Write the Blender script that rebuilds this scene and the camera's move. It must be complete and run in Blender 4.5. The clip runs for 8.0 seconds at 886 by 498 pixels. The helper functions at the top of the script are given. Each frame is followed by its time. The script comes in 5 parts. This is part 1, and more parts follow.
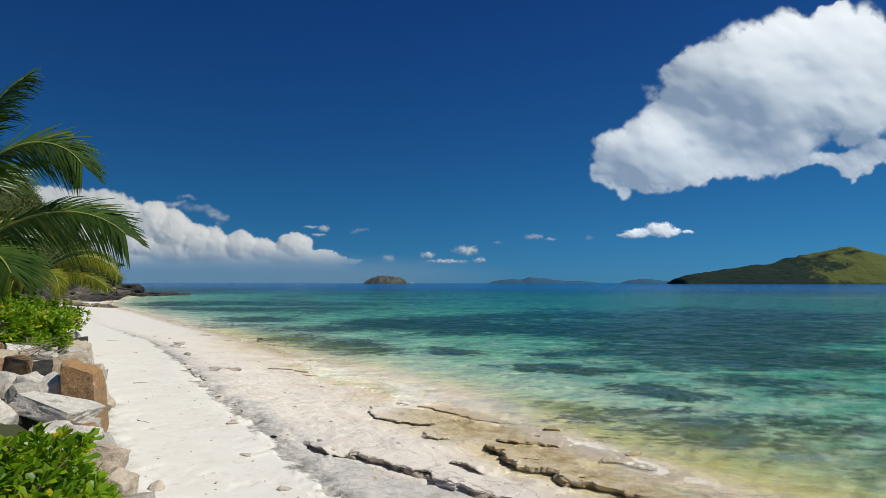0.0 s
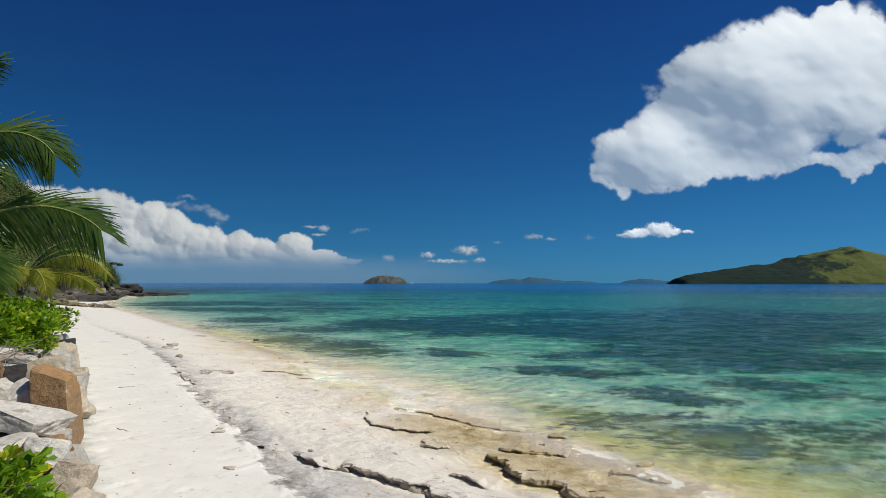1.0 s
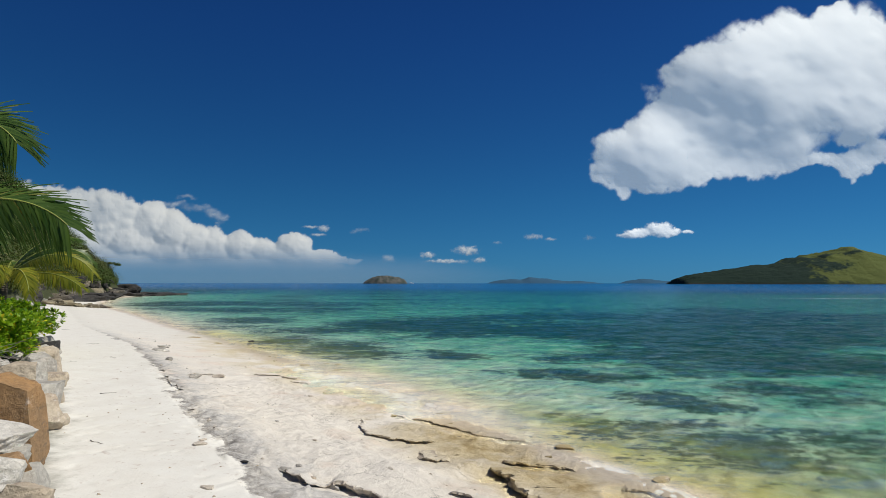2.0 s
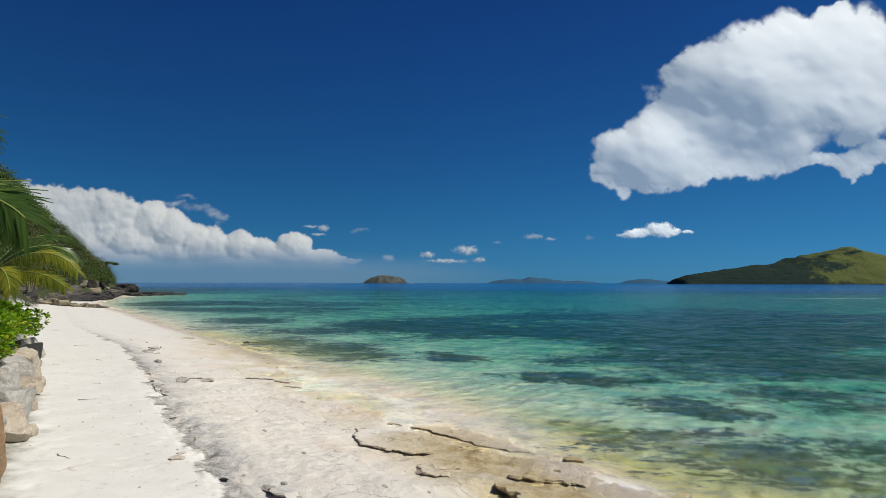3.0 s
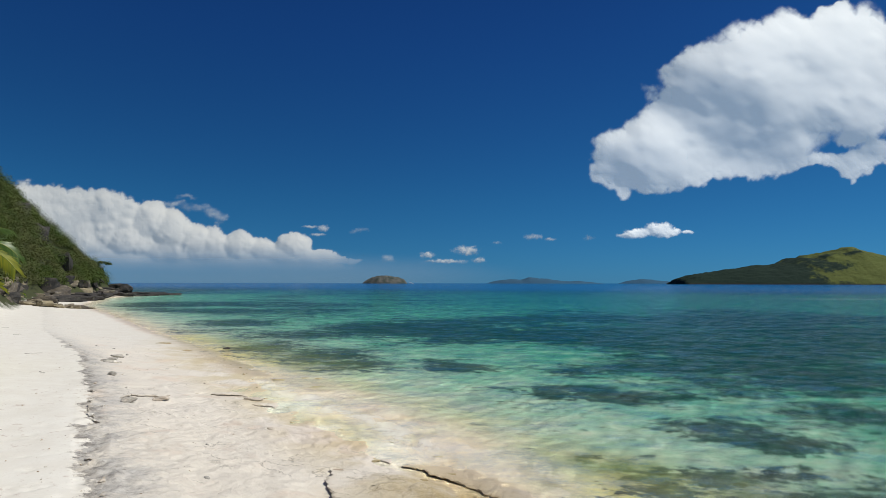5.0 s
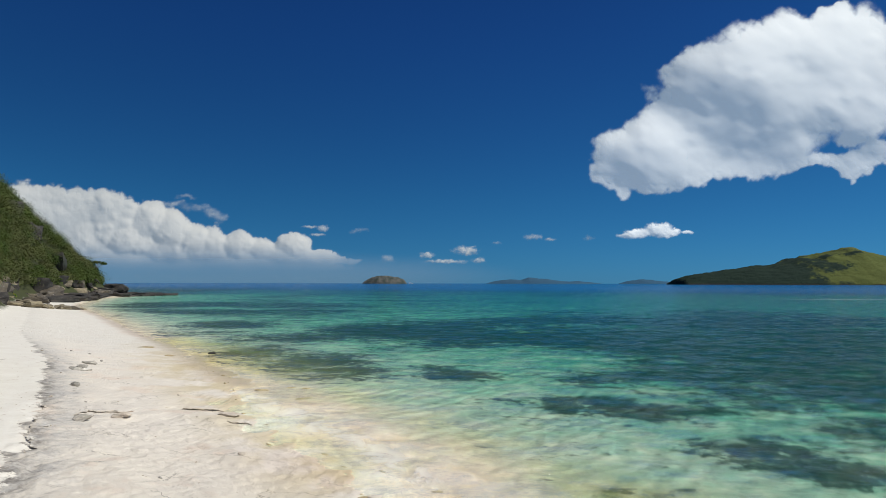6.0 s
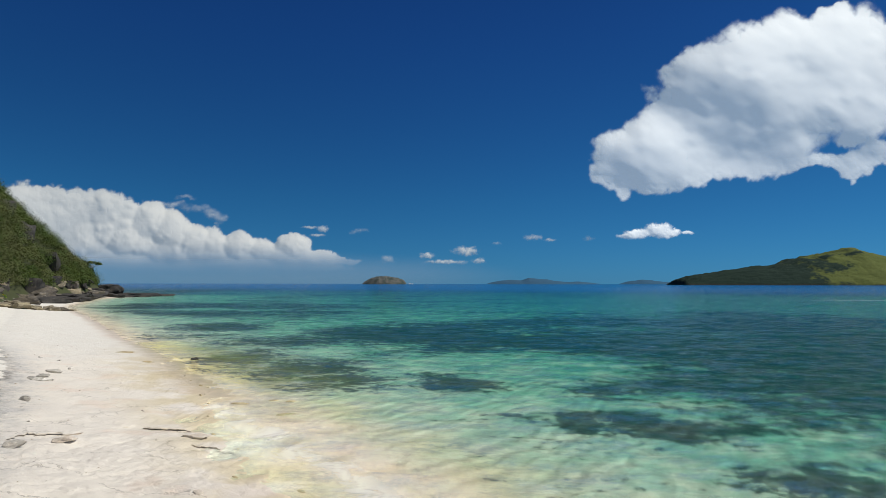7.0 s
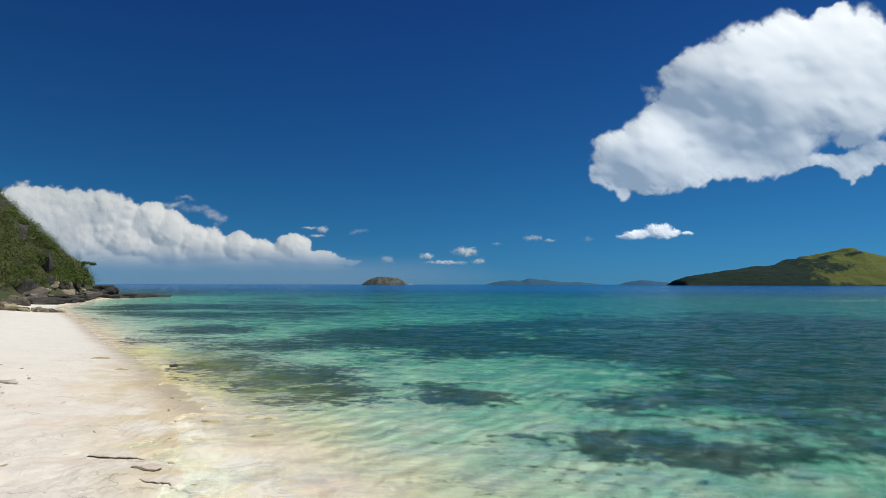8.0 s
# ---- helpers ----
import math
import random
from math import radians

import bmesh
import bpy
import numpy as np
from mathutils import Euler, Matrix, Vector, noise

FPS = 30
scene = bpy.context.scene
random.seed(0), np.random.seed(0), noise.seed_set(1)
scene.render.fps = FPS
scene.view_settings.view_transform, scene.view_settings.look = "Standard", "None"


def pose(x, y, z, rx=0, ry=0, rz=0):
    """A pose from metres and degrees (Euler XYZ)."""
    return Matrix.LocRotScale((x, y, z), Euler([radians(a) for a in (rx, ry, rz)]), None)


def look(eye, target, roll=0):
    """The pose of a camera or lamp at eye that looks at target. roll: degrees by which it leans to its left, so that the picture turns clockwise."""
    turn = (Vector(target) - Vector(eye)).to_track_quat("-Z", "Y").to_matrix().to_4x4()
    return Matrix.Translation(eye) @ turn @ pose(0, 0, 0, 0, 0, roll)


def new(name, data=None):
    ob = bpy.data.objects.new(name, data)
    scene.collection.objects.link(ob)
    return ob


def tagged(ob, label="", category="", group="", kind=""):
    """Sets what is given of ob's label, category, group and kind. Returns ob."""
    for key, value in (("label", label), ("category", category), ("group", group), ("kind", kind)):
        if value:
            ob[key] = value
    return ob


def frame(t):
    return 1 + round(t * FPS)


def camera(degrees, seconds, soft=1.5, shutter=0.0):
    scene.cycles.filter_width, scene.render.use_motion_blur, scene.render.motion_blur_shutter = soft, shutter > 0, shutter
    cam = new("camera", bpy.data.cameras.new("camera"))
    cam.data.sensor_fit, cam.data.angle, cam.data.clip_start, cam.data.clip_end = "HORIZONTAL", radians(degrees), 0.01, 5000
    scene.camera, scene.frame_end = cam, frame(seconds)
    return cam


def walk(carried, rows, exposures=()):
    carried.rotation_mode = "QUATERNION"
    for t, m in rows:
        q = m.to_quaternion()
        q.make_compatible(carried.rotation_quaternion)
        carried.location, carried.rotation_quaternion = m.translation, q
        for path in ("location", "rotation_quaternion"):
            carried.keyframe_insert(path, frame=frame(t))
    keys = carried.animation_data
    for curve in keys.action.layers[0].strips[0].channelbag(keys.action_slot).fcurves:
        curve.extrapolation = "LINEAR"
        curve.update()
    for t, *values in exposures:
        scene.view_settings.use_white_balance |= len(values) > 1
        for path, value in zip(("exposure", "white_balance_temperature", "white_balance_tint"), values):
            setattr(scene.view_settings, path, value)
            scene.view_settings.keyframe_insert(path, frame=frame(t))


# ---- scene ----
cam = camera(77.8, 8.0, soft=0.8)
METRES, EYE, TILT, LEAN, TURN = 10.0, 3.22, 3.53, 0.0, 0.0
ROWS = [
    (0.0, 0.0, 0.0, 0.0, -0.0, 0.0, -0.0),
    (0.5, 0.0002, 0.0269, -0.0016, -0.01, -0.01, -0.01),
    (1.0, 0.0008, 0.0621, -0.0044, -0.01, 0.0, 0.0),
    (1.5, 0.0011, 0.1002, -0.0063, -0.02, 0.01, 0.0),
    (3.0, 0.0013, 0.2121, -0.0135, -0.03, -0.02, -0.07),
    (3.5, 0.002, 0.2642, -0.0175, -0.04, -0.01, -0.06),
    (4.0, 0.0014, 0.3272, -0.0211, -0.05, -0.03, -0.07),
    (4.5, 0.0017, 0.3977, -0.0268, -0.05, -0.01, -0.07),
    (6.0, 0.0008, 0.6366, -0.0403, -0.08, 0.02, -0.1),
    (6.5, -0.0008, 0.7268, -0.0466, -0.09, 0.05, -0.09),
    (7.0, -0.0012, 0.815, -0.0522, -0.09, 0.07, -0.08),
    (7.5, -0.0027, 0.9075, -0.0584, -0.09, 0.1, -0.07),
    (8.0, -0.0036, 0.9978, -0.0644, -0.11, 0.13, -0.06),
]
walk(cam, [(t, pose(0, 0, EYE, TILT, LEAN, TURN) @ pose(METRES * x, METRES * y, METRES * z, 90 + pitch, roll, yaw)) for t, x, y, z, yaw, pitch, roll in ROWS], [(0.0, -0.08), (4.5, -0.10), (6.5, -0.08), (8.0, 0.04)])

# ---- world, sun ----
SUN = Vector((0.60, -0.16, 0.78)).normalized()
sun = new("sun", bpy.data.lights.new("sun", "SUN"))
sun.data.energy, sun.data.angle, sun.data.color = 4.55, radians(0.53), (1.0, 0.965, 0.87)
sun.matrix_world = look((0, 0, 60), Vector((0, 0, 60)) - SUN)
world = bpy.data.worlds.new("sky")
scene.world = world
world.use_nodes = True
wn, wl = world.node_tree.nodes, world.node_tree.links
sky = wn.new("ShaderNodeTexSky")
sky.sky_type, sky.sun_disc = "NISHITA", False
sky.sun_elevation = math.asin(SUN.z)
sky.sun_rotation = math.atan2(SUN.x, SUN.y)
sky.altitude, sky.air_density, sky.dust_density, sky.ozone_density = 0, 1.0, 0.0, 1.0
back = wn["Background"]
back.inputs["Strength"].default_value = 0.09
# a polarised sky: red held back most, darkest away from the sun
split, comb = wn.new("ShaderNodeSeparateColor"), wn.new("ShaderNodeCombineColor")
wl.new(sky.outputs[0], split.inputs[0])


def sky_math(op, a, b, c=0.0):
    node = wn.new("ShaderNodeMath")
    node.operation = op
    for k, v in enumerate((a, b, c)):
        if isinstance(v, float):
            node.inputs[k].default_value = v
        else:
            wl.new(v, node.inputs[k])
    return node.outputs[0]


r, g, b = split.outputs
toward = wn.new("ShaderNodeVectorMath")
toward.operation = "DOT_PRODUCT"
wl.new(wn.new("ShaderNodeTexCoord").outputs["Generated"], toward.inputs[0])
toward.inputs[1].default_value = SUN
cosine = toward.outputs["Value"]
ease = wn.new("ShaderNodeMapRange")
ease.interpolation_type = "SMOOTHSTEP"
for k, v in enumerate((-0.45, 0.25, 0.67, 0.93)):
    ease.inputs[k + 1].default_value = v
wl.new(cosine, ease.inputs[0])
filtered = ease.outputs[0]
wl.new(sky_math("MULTIPLY", sky_math("POWER", r, 1.0), 0.068), comb.inputs[0])
height_of = wn.new("ShaderNodeSeparateXYZ")
wl.new(wn["Texture Coordinate"].outputs["Generated"], height_of.inputs[0])
deep_air, thin_air = wn.new("ShaderNodeMapRange"), wn.new("ShaderNodeMapRange")
for node, values in ((deep_air, (0.0, 0.40, 0.90, 1.06)), (thin_air, (0.15, 0.55, 1.03, 0.80))):
    for k, v in enumerate(values):
        node.inputs[k + 1].default_value = v
    wl.new(height_of.outputs["Z"], node.inputs[0])
wl.new(sky_math("MULTIPLY", sky_math("MULTIPLY", sky_math("POWER", g, 0.92), 0.345), thin_air.outputs[0]), comb.inputs[1])
blue = sky_math("MULTIPLY_ADD", g, 0.34, sky_math("MULTIPLY", sky_math("POWER", b, 0.8), 0.54))
wl.new(sky_math("MULTIPLY", blue, deep_air.outputs[0]), comb.inputs[2])
wl.new(comb.outputs[0], back.inputs["Color"])
# paler towards the horizon
low_air = wn.new("ShaderNodeMapRange")
for k, v in enumerate((0.0, 0.46, 1.14, 0.95)):
    low_air.inputs[k + 1].default_value = v
wl.new(height_of.outputs["Z"], low_air.inputs[0])
wl.new(sky_math("MULTIPLY", sky_math("MULTIPLY", filtered, 0.096), low_air.outputs[0]), back.inputs["Strength"])


# ---- numeric noise ----
def lattice(ix, iy, iz, seed):
    h = (ix * 374761393 + iy * 668265263 + iz * 2147483647 + seed * 1274126177) & 0xFFFFFFFF
    h = ((h ^ (h >> 13)) * 1274126177) & 0xFFFFFFFF
    return ((h ^ (h >> 16)) & 0xFFFF) / 32767.5 - 1.0


def smooth_noise(x, y, z=0.0, seed=0):
    x, y, z = np.broadcast_arrays(np.asarray(x, float), np.asarray(y, float), np.asarray(z, float))
    ix, iy, iz = (np.floor(v).astype(np.int64) for v in (x, y, z))
    fx, fy, fz = x - ix, y - iy, z - iz
    fx, fy, fz = (f * f * f * (f * (f * 6 - 15) + 10) for f in (fx, fy, fz))
    total = 0
    for a in (0, 1):
        for b in (0, 1):
            for c in (0, 1):
                total = total + lattice(ix + a, iy + b, iz + c, seed) * (fx if a else 1 - fx) * (fy if b else 1 - fy) * (fz if c else 1 - fz)
    return total


def fbm(x, y, z=0.0, octaves=4, seed=0, gain=0.5):
    total, amp = 0, 1.0
    x, y = np.asarray(x, float), np.asarray(y, float)
    for k in range(octaves):
        c, s = math.cos(0.5 + 1.1 * k), math.sin(0.5 + 1.1 * k)
        total = total + amp * smooth_noise((c * x - s * y) * 2**k + 17.3 * k, (s * x + c * y) * 2**k - 9.1 * k, np.asarray(z) * 2**k + 3.7 * k, seed + k)
        amp *= gain
    return total


def turned_noise(x, y, k, seed):
    """Noise of frequency k on a lattice turned by an angle of its own."""
    c, s = math.cos(seed * 0.77), math.sin(seed * 0.77)
    return smooth_noise((c * x - s * y) * k, (s * x + c * y) * k, 0.4 + k, seed)


def step01(v, a, b):
    t = np.clip((v - a) / (b - a), 0, 1)
    return t * t * (3 - 2 * t)


# ---- materials ----
class Nodes:
    """Builds node materials."""

    def __init__(self, name):
        self.mat = bpy.data.materials.new(name)
        self.mat.use_nodes = True
        self.n, self.l = self.mat.node_tree.nodes, self.mat.node_tree.links
        self.bsdf, self.out = self.n["Principled BSDF"], self.n["Material Output"]

    def put(self, kind, ins=(), operation="", blend="", interpolation="", attribute="", bands=""):
        node = self.n.new(kind)
        if operation:
            node.operation = operation
        if blend:
            node.data_type, node.blend_type = "RGBA", blend
        if interpolation:
            node.interpolation_type = interpolation
        if attribute:
            node.attribute_name = attribute
        if bands:
            node.bands_direction = bands
        for k, v in dict(ins).items():
            self.set(node.inputs[k], v)
        return node

    def set(self, socket, v):
        if isinstance(v, bpy.types.NodeSocket):
            self.l.new(v, socket)
        elif isinstance(v, tuple) and len(v) == 3 and socket.type == "RGBA":
            socket.default_value = (*v, 1)
        else:
            socket.default_value = v

    def coords(self):
        return self.put("ShaderNodeNewGeometry").outputs["Position"]

    def local(self):
        return self.put("ShaderNodeTexCoord").outputs["Object"]

    def noise(self, scale, detail=4, rough=0.55, vec=None, distort=0.0):
        return self.put("ShaderNodeTexNoise", {"Vector": vec or self.coords(), "Scale": scale, "Detail": detail, "Roughness": rough, "Distortion": distort}).outputs[0]

    def stretch(self, vec, s, turn=0.0):
        return self.put("ShaderNodeMapping", {"Vector": vec, "Scale": s, "Rotation": (0, 0, radians(turn))}).outputs[0]

    def attr(self, name):
        return self.put("ShaderNodeAttribute", attribute=name).outputs["Fac"]

    def math(self, op, a, b=0.0, c=0.0):
        node = self.put("ShaderNodeMath", operation=op)
        for i, v in enumerate((a, b, c)):
            self.set(node.inputs[i], v)
        return node.outputs[0]

    def remap(self, v, a, b, lo=0.0, hi=1.0, smooth=True):
        return self.put("ShaderNodeMapRange", {0: v, 1: a, 2: b, 3: lo, 4: hi}, interpolation="SMOOTHSTEP" if smooth else "LINEAR").outputs[0]

    def mix(self, f, a, b, blend="MIX"):
        node = self.put("ShaderNodeMix", blend=blend)
        for i, v in ((0, f), (6, a), (7, b)):
            self.set(node.inputs[i], v)
        return node.outputs[2]

    def bump(self, height, strength, distance, normal=None):
        node = self.put("ShaderNodeBump", {"Height": height, "Strength": strength, "Distance": distance})
        if normal:
            self.l.new(normal, node.inputs["Normal"])
        return node.outputs[0]

    def finish(self, **ins):
        for k, v in ins.items():
            self.set(self.bsdf.inputs[k.replace("_", " ")], v)
        return self.mat


def rock_material(name, a, b, stain, rough=0.85, scale=1.0, lichen=0.7):
    m = Nodes(name)
    p = m.coords()
    big = m.noise(1.3 * scale, 5, 0.6, p)
    fine = m.noise(14 * scale, 6, 0.65, p)
    col = m.mix(m.remap(big, 0.38, 0.62), a, b)
    col = m.mix(m.remap(m.noise(3.1 * scale, 6, 0.7, m.stretch(p, (1, 1, 2.4))), 0.55, 0.68), col, stain)
    col = m.mix(m.remap(fine, 0.3, 0.7, 0.0, 0.5), col, m.mix(0.5, col, (0.9, 0.88, 0.82), "MULTIPLY"), "MIX")
    col = m.mix(m.remap(fine, 0.35, 0.72, 0.34, 0.0), col, (0.25, 0.24, 0.22), "MULTIPLY")
    warp = m.put("ShaderNodeVectorMath", {0: p, 1: m.put("ShaderNodeTexNoise", {"Vector": p, "Scale": 2.2 * scale, "Detail": 4.0}).outputs[1]}).outputs[0]
    crack = m.put("ShaderNodeTexVoronoi", {"Vector": warp, "Scale": 2.6 * scale})
    crack.feature = "DISTANCE_TO_EDGE"
    seam = m.remap(crack.outputs[0], 0.0, 0.05)
    col = m.mix(m.remap(m.noise(2.4 * scale, 8, 0.75, p), 0.58, 0.66, 0, lichen), col, m.mix(0.5, a, (0.75, 0.74, 0.72)))
    col = m.mix(m.remap(crack.outputs[0], 0.0, 0.02, 0.22, 0.0), col, (0.22, 0.20, 0.18), "MULTIPLY")
    n1 = m.bump(m.noise(5 * scale, 8, 0.7, p), 0.9, 0.065 / scale, m.bump(seam, 0.12, 0.03 / scale))
    return m.finish(Base_Color=col, Roughness=rough, Specular_IOR_Level=0.25, Normal=m.bump(fine, 0.5, 0.02 / scale, n1))


def leaf_material(name, a, b, dry, gloss=0.45, glow=0.35, khaki=0.0):
    m = Nodes(name)
    r = m.put("ShaderNodeNewGeometry").outputs["Random Per Island"]
    col = m.mix(r, a, b)
    if not khaki:
        col = m.mix(m.remap(r, 0.93, 0.97), col, dry)
    col = m.mix(m.remap(m.noise(0.9, 3), 0.35, 0.65, 0.0, 0.4), col, (0.5, 0.62, 0.35), "MULTIPLY")
    if khaki:
        col = m.mix(m.remap(m.noise(0.35, 4, 0.6), 0.40, 0.62, 0.0, 0.75), col, (0.10, 0.128, 0.034))
        col = m.mix(m.remap(m.noise(0.16, 5, 0.65), 0.44, 0.60, 0.0, khaki), col, (0.17, 0.145, 0.085))
    m.finish(Base_Color=col, Roughness=gloss, Specular_IOR_Level=0.15 if khaki else 0.4)
    thin = m.put("ShaderNodeBsdfTranslucent", {"Color": m.mix(0.5, col, (0.9, 1.0, 0.25), "MULTIPLY")})
    both = m.put("ShaderNodeMixShader", {0: glow, 1: m.bsdf.outputs[0], 2: thin.outputs[0]})
    m.l.new(both.outputs[0], m.out.inputs[0])
    return m.mat


GREY_ROCK = rock_material("grey_limestone", (0.58, 0.55, 0.49), (0.44, 0.41, 0.36), (0.64, 0.58, 0.50))
PALE_ROCK = rock_material("pale_limestone", (0.80, 0.76, 0.69), (0.66, 0.62, 0.55), (0.46, 0.42, 0.36))
BROWN_ROCK = rock_material("brown_sandstone", (0.44, 0.26, 0.12), (0.34, 0.22, 0.12), (0.22, 0.16, 0.11))
TAN_ROCK = rock_material("tan_sandstone", (0.62, 0.53, 0.41), (0.54, 0.44, 0.33), (0.40, 0.33, 0.26))
DARK_ROCK = rock_material("dark_basalt", (0.07, 0.065, 0.06), (0.035, 0.034, 0.033), (0.10, 0.085, 0.07), scale=0.5, lichen=0.12)
CLIFF_ROCK = rock_material("weathered_cliff", (0.18, 0.155, 0.12), (0.09, 0.08, 0.07), (0.25, 0.215, 0.155), scale=0.4, lichen=0.35)
YELLOW_ROCK = rock_material("ochre_limestone", (0.56, 0.46, 0.27), (0.44, 0.35, 0.19), (0.62, 0.54, 0.38), scale=1.2)
SHELL_ROCK = rock_material("pale_coral_stone", (0.72, 0.65, 0.55), (0.64, 0.55, 0.45), (0.50, 0.41, 0.32), scale=3.0)
BUSH_LEAF = leaf_material("bush_leaf", (0.10, 0.24, 0.016), (0.42, 0.58, 0.03), (0.70, 0.56, 0.03), 0.40, 0.55)
PALM_LEAF = leaf_material("palm_leaflet", (0.05, 0.105, 0.022), (0.12, 0.19, 0.04), (0.26, 0.24, 0.06), 0.36)
PALM_YELLOW = leaf_material("palm_leaflet_yellowing", (0.16, 0.20, 0.025), (0.34, 0.32, 0.03), (0.50, 0.38, 0.04), 0.45)
HILL_LEAF = leaf_material("hillside_leaf", (0.060, 0.096, 0.025), (0.084, 0.120, 0.036), (0.13, 0.125, 0.06), 0.75, khaki=0.38)
m = Nodes("palm_bark")
PALM_BARK = m.finish(Base_Color=m.mix(m.noise(9, 5), (0.16, 0.13, 0.10), (0.07, 0.055, 0.045)), Roughness=0.9,
                     Normal=m.bump(m.put("ShaderNodeTexWave", {"Scale": 5, "Distortion": 2, "Vector": m.local()}, bands="Z").outputs[0], 0.6, 0.03))
m = Nodes("frond_rib")
FROND_RIB = m.finish(Base_Color=m.mix(m.noise(3, 3), (0.30, 0.32, 0.07), (0.20, 0.24, 0.05)), Roughness=0.5)
m = Nodes("twig")
TWIG = m.finish(Base_Color=m.mix(m.noise(12, 4), (0.20, 0.15, 0.10), (0.10, 0.07, 0.05)), Roughness=0.9)


# ---- mesh helpers ----
def mesh(name, verts, faces, smooth=True):
    me = bpy.data.meshes.new(name)
    me.from_pydata(np.asarray(verts, float).tolist(), [], np.asarray(faces).tolist() if isinstance(faces, np.ndarray) else faces)
    me.update()
    if smooth:
        me.polygons.foreach_set("use_smooth", [True] * len(me.polygons))
    return me


def solid(name, me, material, parent=None, label="", m4=None):
    ob = new(name, me)
    if material and not me.materials:
        me.materials.append(material)
    if parent:
        ob.parent = parent
    if m4 is not None:
        ob.matrix_basis = m4
    return tagged(ob, label)


def grid_faces(nu, nv):
    a = np.arange((nu - 1) * (nv - 1))
    i, j = a // (nv - 1), a % (nv - 1)
    k = i * nv + j
    return np.stack([k, k + nv, k + nv + 1, k + 1], 1)


def mark(me, name, values):
    at = me.attributes.new(name, "FLOAT", "POINT")
    at.data.foreach_set("value", np.asarray(values, np.float32).ravel())


def axis(lo, fine_lo, fine_hi, hi, step, growth):
    mid = list(np.arange(fine_lo, fine_hi, step))
    up, s = [fine_hi], step
    while up[-1] < hi:
        s *= growth
        up.append(up[-1] + s)
    down, s = [fine_lo], step
    while down[-1] > lo:
        s *= growth
        down.append(down[-1] - s)
    return np.array(down[:0:-1] + mid + up)


def tube(path, radii, sides=8):
    path = [Vector(p) for p in path]
    verts, faces = [], []
    for i, p in enumerate(path):
        d = (path[min(i + 1, len(path) - 1)] - path[max(i - 1, 0)]).normalized()
        a = d.cross(Vector((0.31, 0.2, 0.93))).normalized()
        b = d.cross(a)
        for k in range(sides):
            t = 2 * math.pi * k / sides
            verts.append(p + radii[i] * (math.cos(t) * a + math.sin(t) * b))
    for i in range(len(path) - 1):
        for k in range(sides):
            q = (k + 1) % sides
            faces.append((i * sides + k, i * sides + q, (i + 1) * sides + q, (i + 1) * sides + k))
    faces += [tuple(range(sides))[::-1], tuple(range((len(path) - 1) * sides, len(path) * sides))]
    return np.array([tuple(v) for v in verts]), faces


def join(parts):
    """One (verts, faces) out of several."""
    vs, fs, n = [], [], 0
    for v, f in parts:
        vs.append(np.asarray(v, float))
        fs += [tuple(int(i) + n for i in q) for q in f]
        n += len(v)
    return np.concatenate(vs), fs


# ---- the lie of the land: lines across the beach as x for each y ----
SHORE_Y = [-60, 0, 8.6, 11.5, 13.9, 17.7, 22, 32, 42, 60, 81, 116, 135, 150, 175, 300, 5000]
SHORE_X = [52, 11.5, 4.6, 2.6, 1.1, -1.4, -4.6, -11.6, -19.5, -33, -49.5, -68.5, -74, -87, -142, -400, -9000]
EDGE_Y = [-60, 0, 7.3, 8.8, 10, 11.9, 14.6, 18.9, 25.5, 36.5, 60, 100]
EDGE_X = [36, 2.6, -1.7, -2.5, -3.3, -4.6, -6.4, -9.1, -13.7, -23, -40, -72]
WALL_Y = [-60, 0, 6.6, 9.8, 13.2, 19.8, 26, 40, 56, 70, 90, 110, 128, 145]
WALL_X = [-6, -3.0, -3.9, -6.0, -8.3, -13.3, -18, -30, -41, -52.5, -64.4, -71.2, -74.4, -88]


def shore(y):
    return np.interp(y, SHORE_Y, SHORE_X)


def edge(y):
    return np.minimum(np.interp(y, EDGE_Y, EDGE_X), shore(y) - 2.0)


def wall_line(y):
    return np.interp(y, WALL_Y, WALL_X)


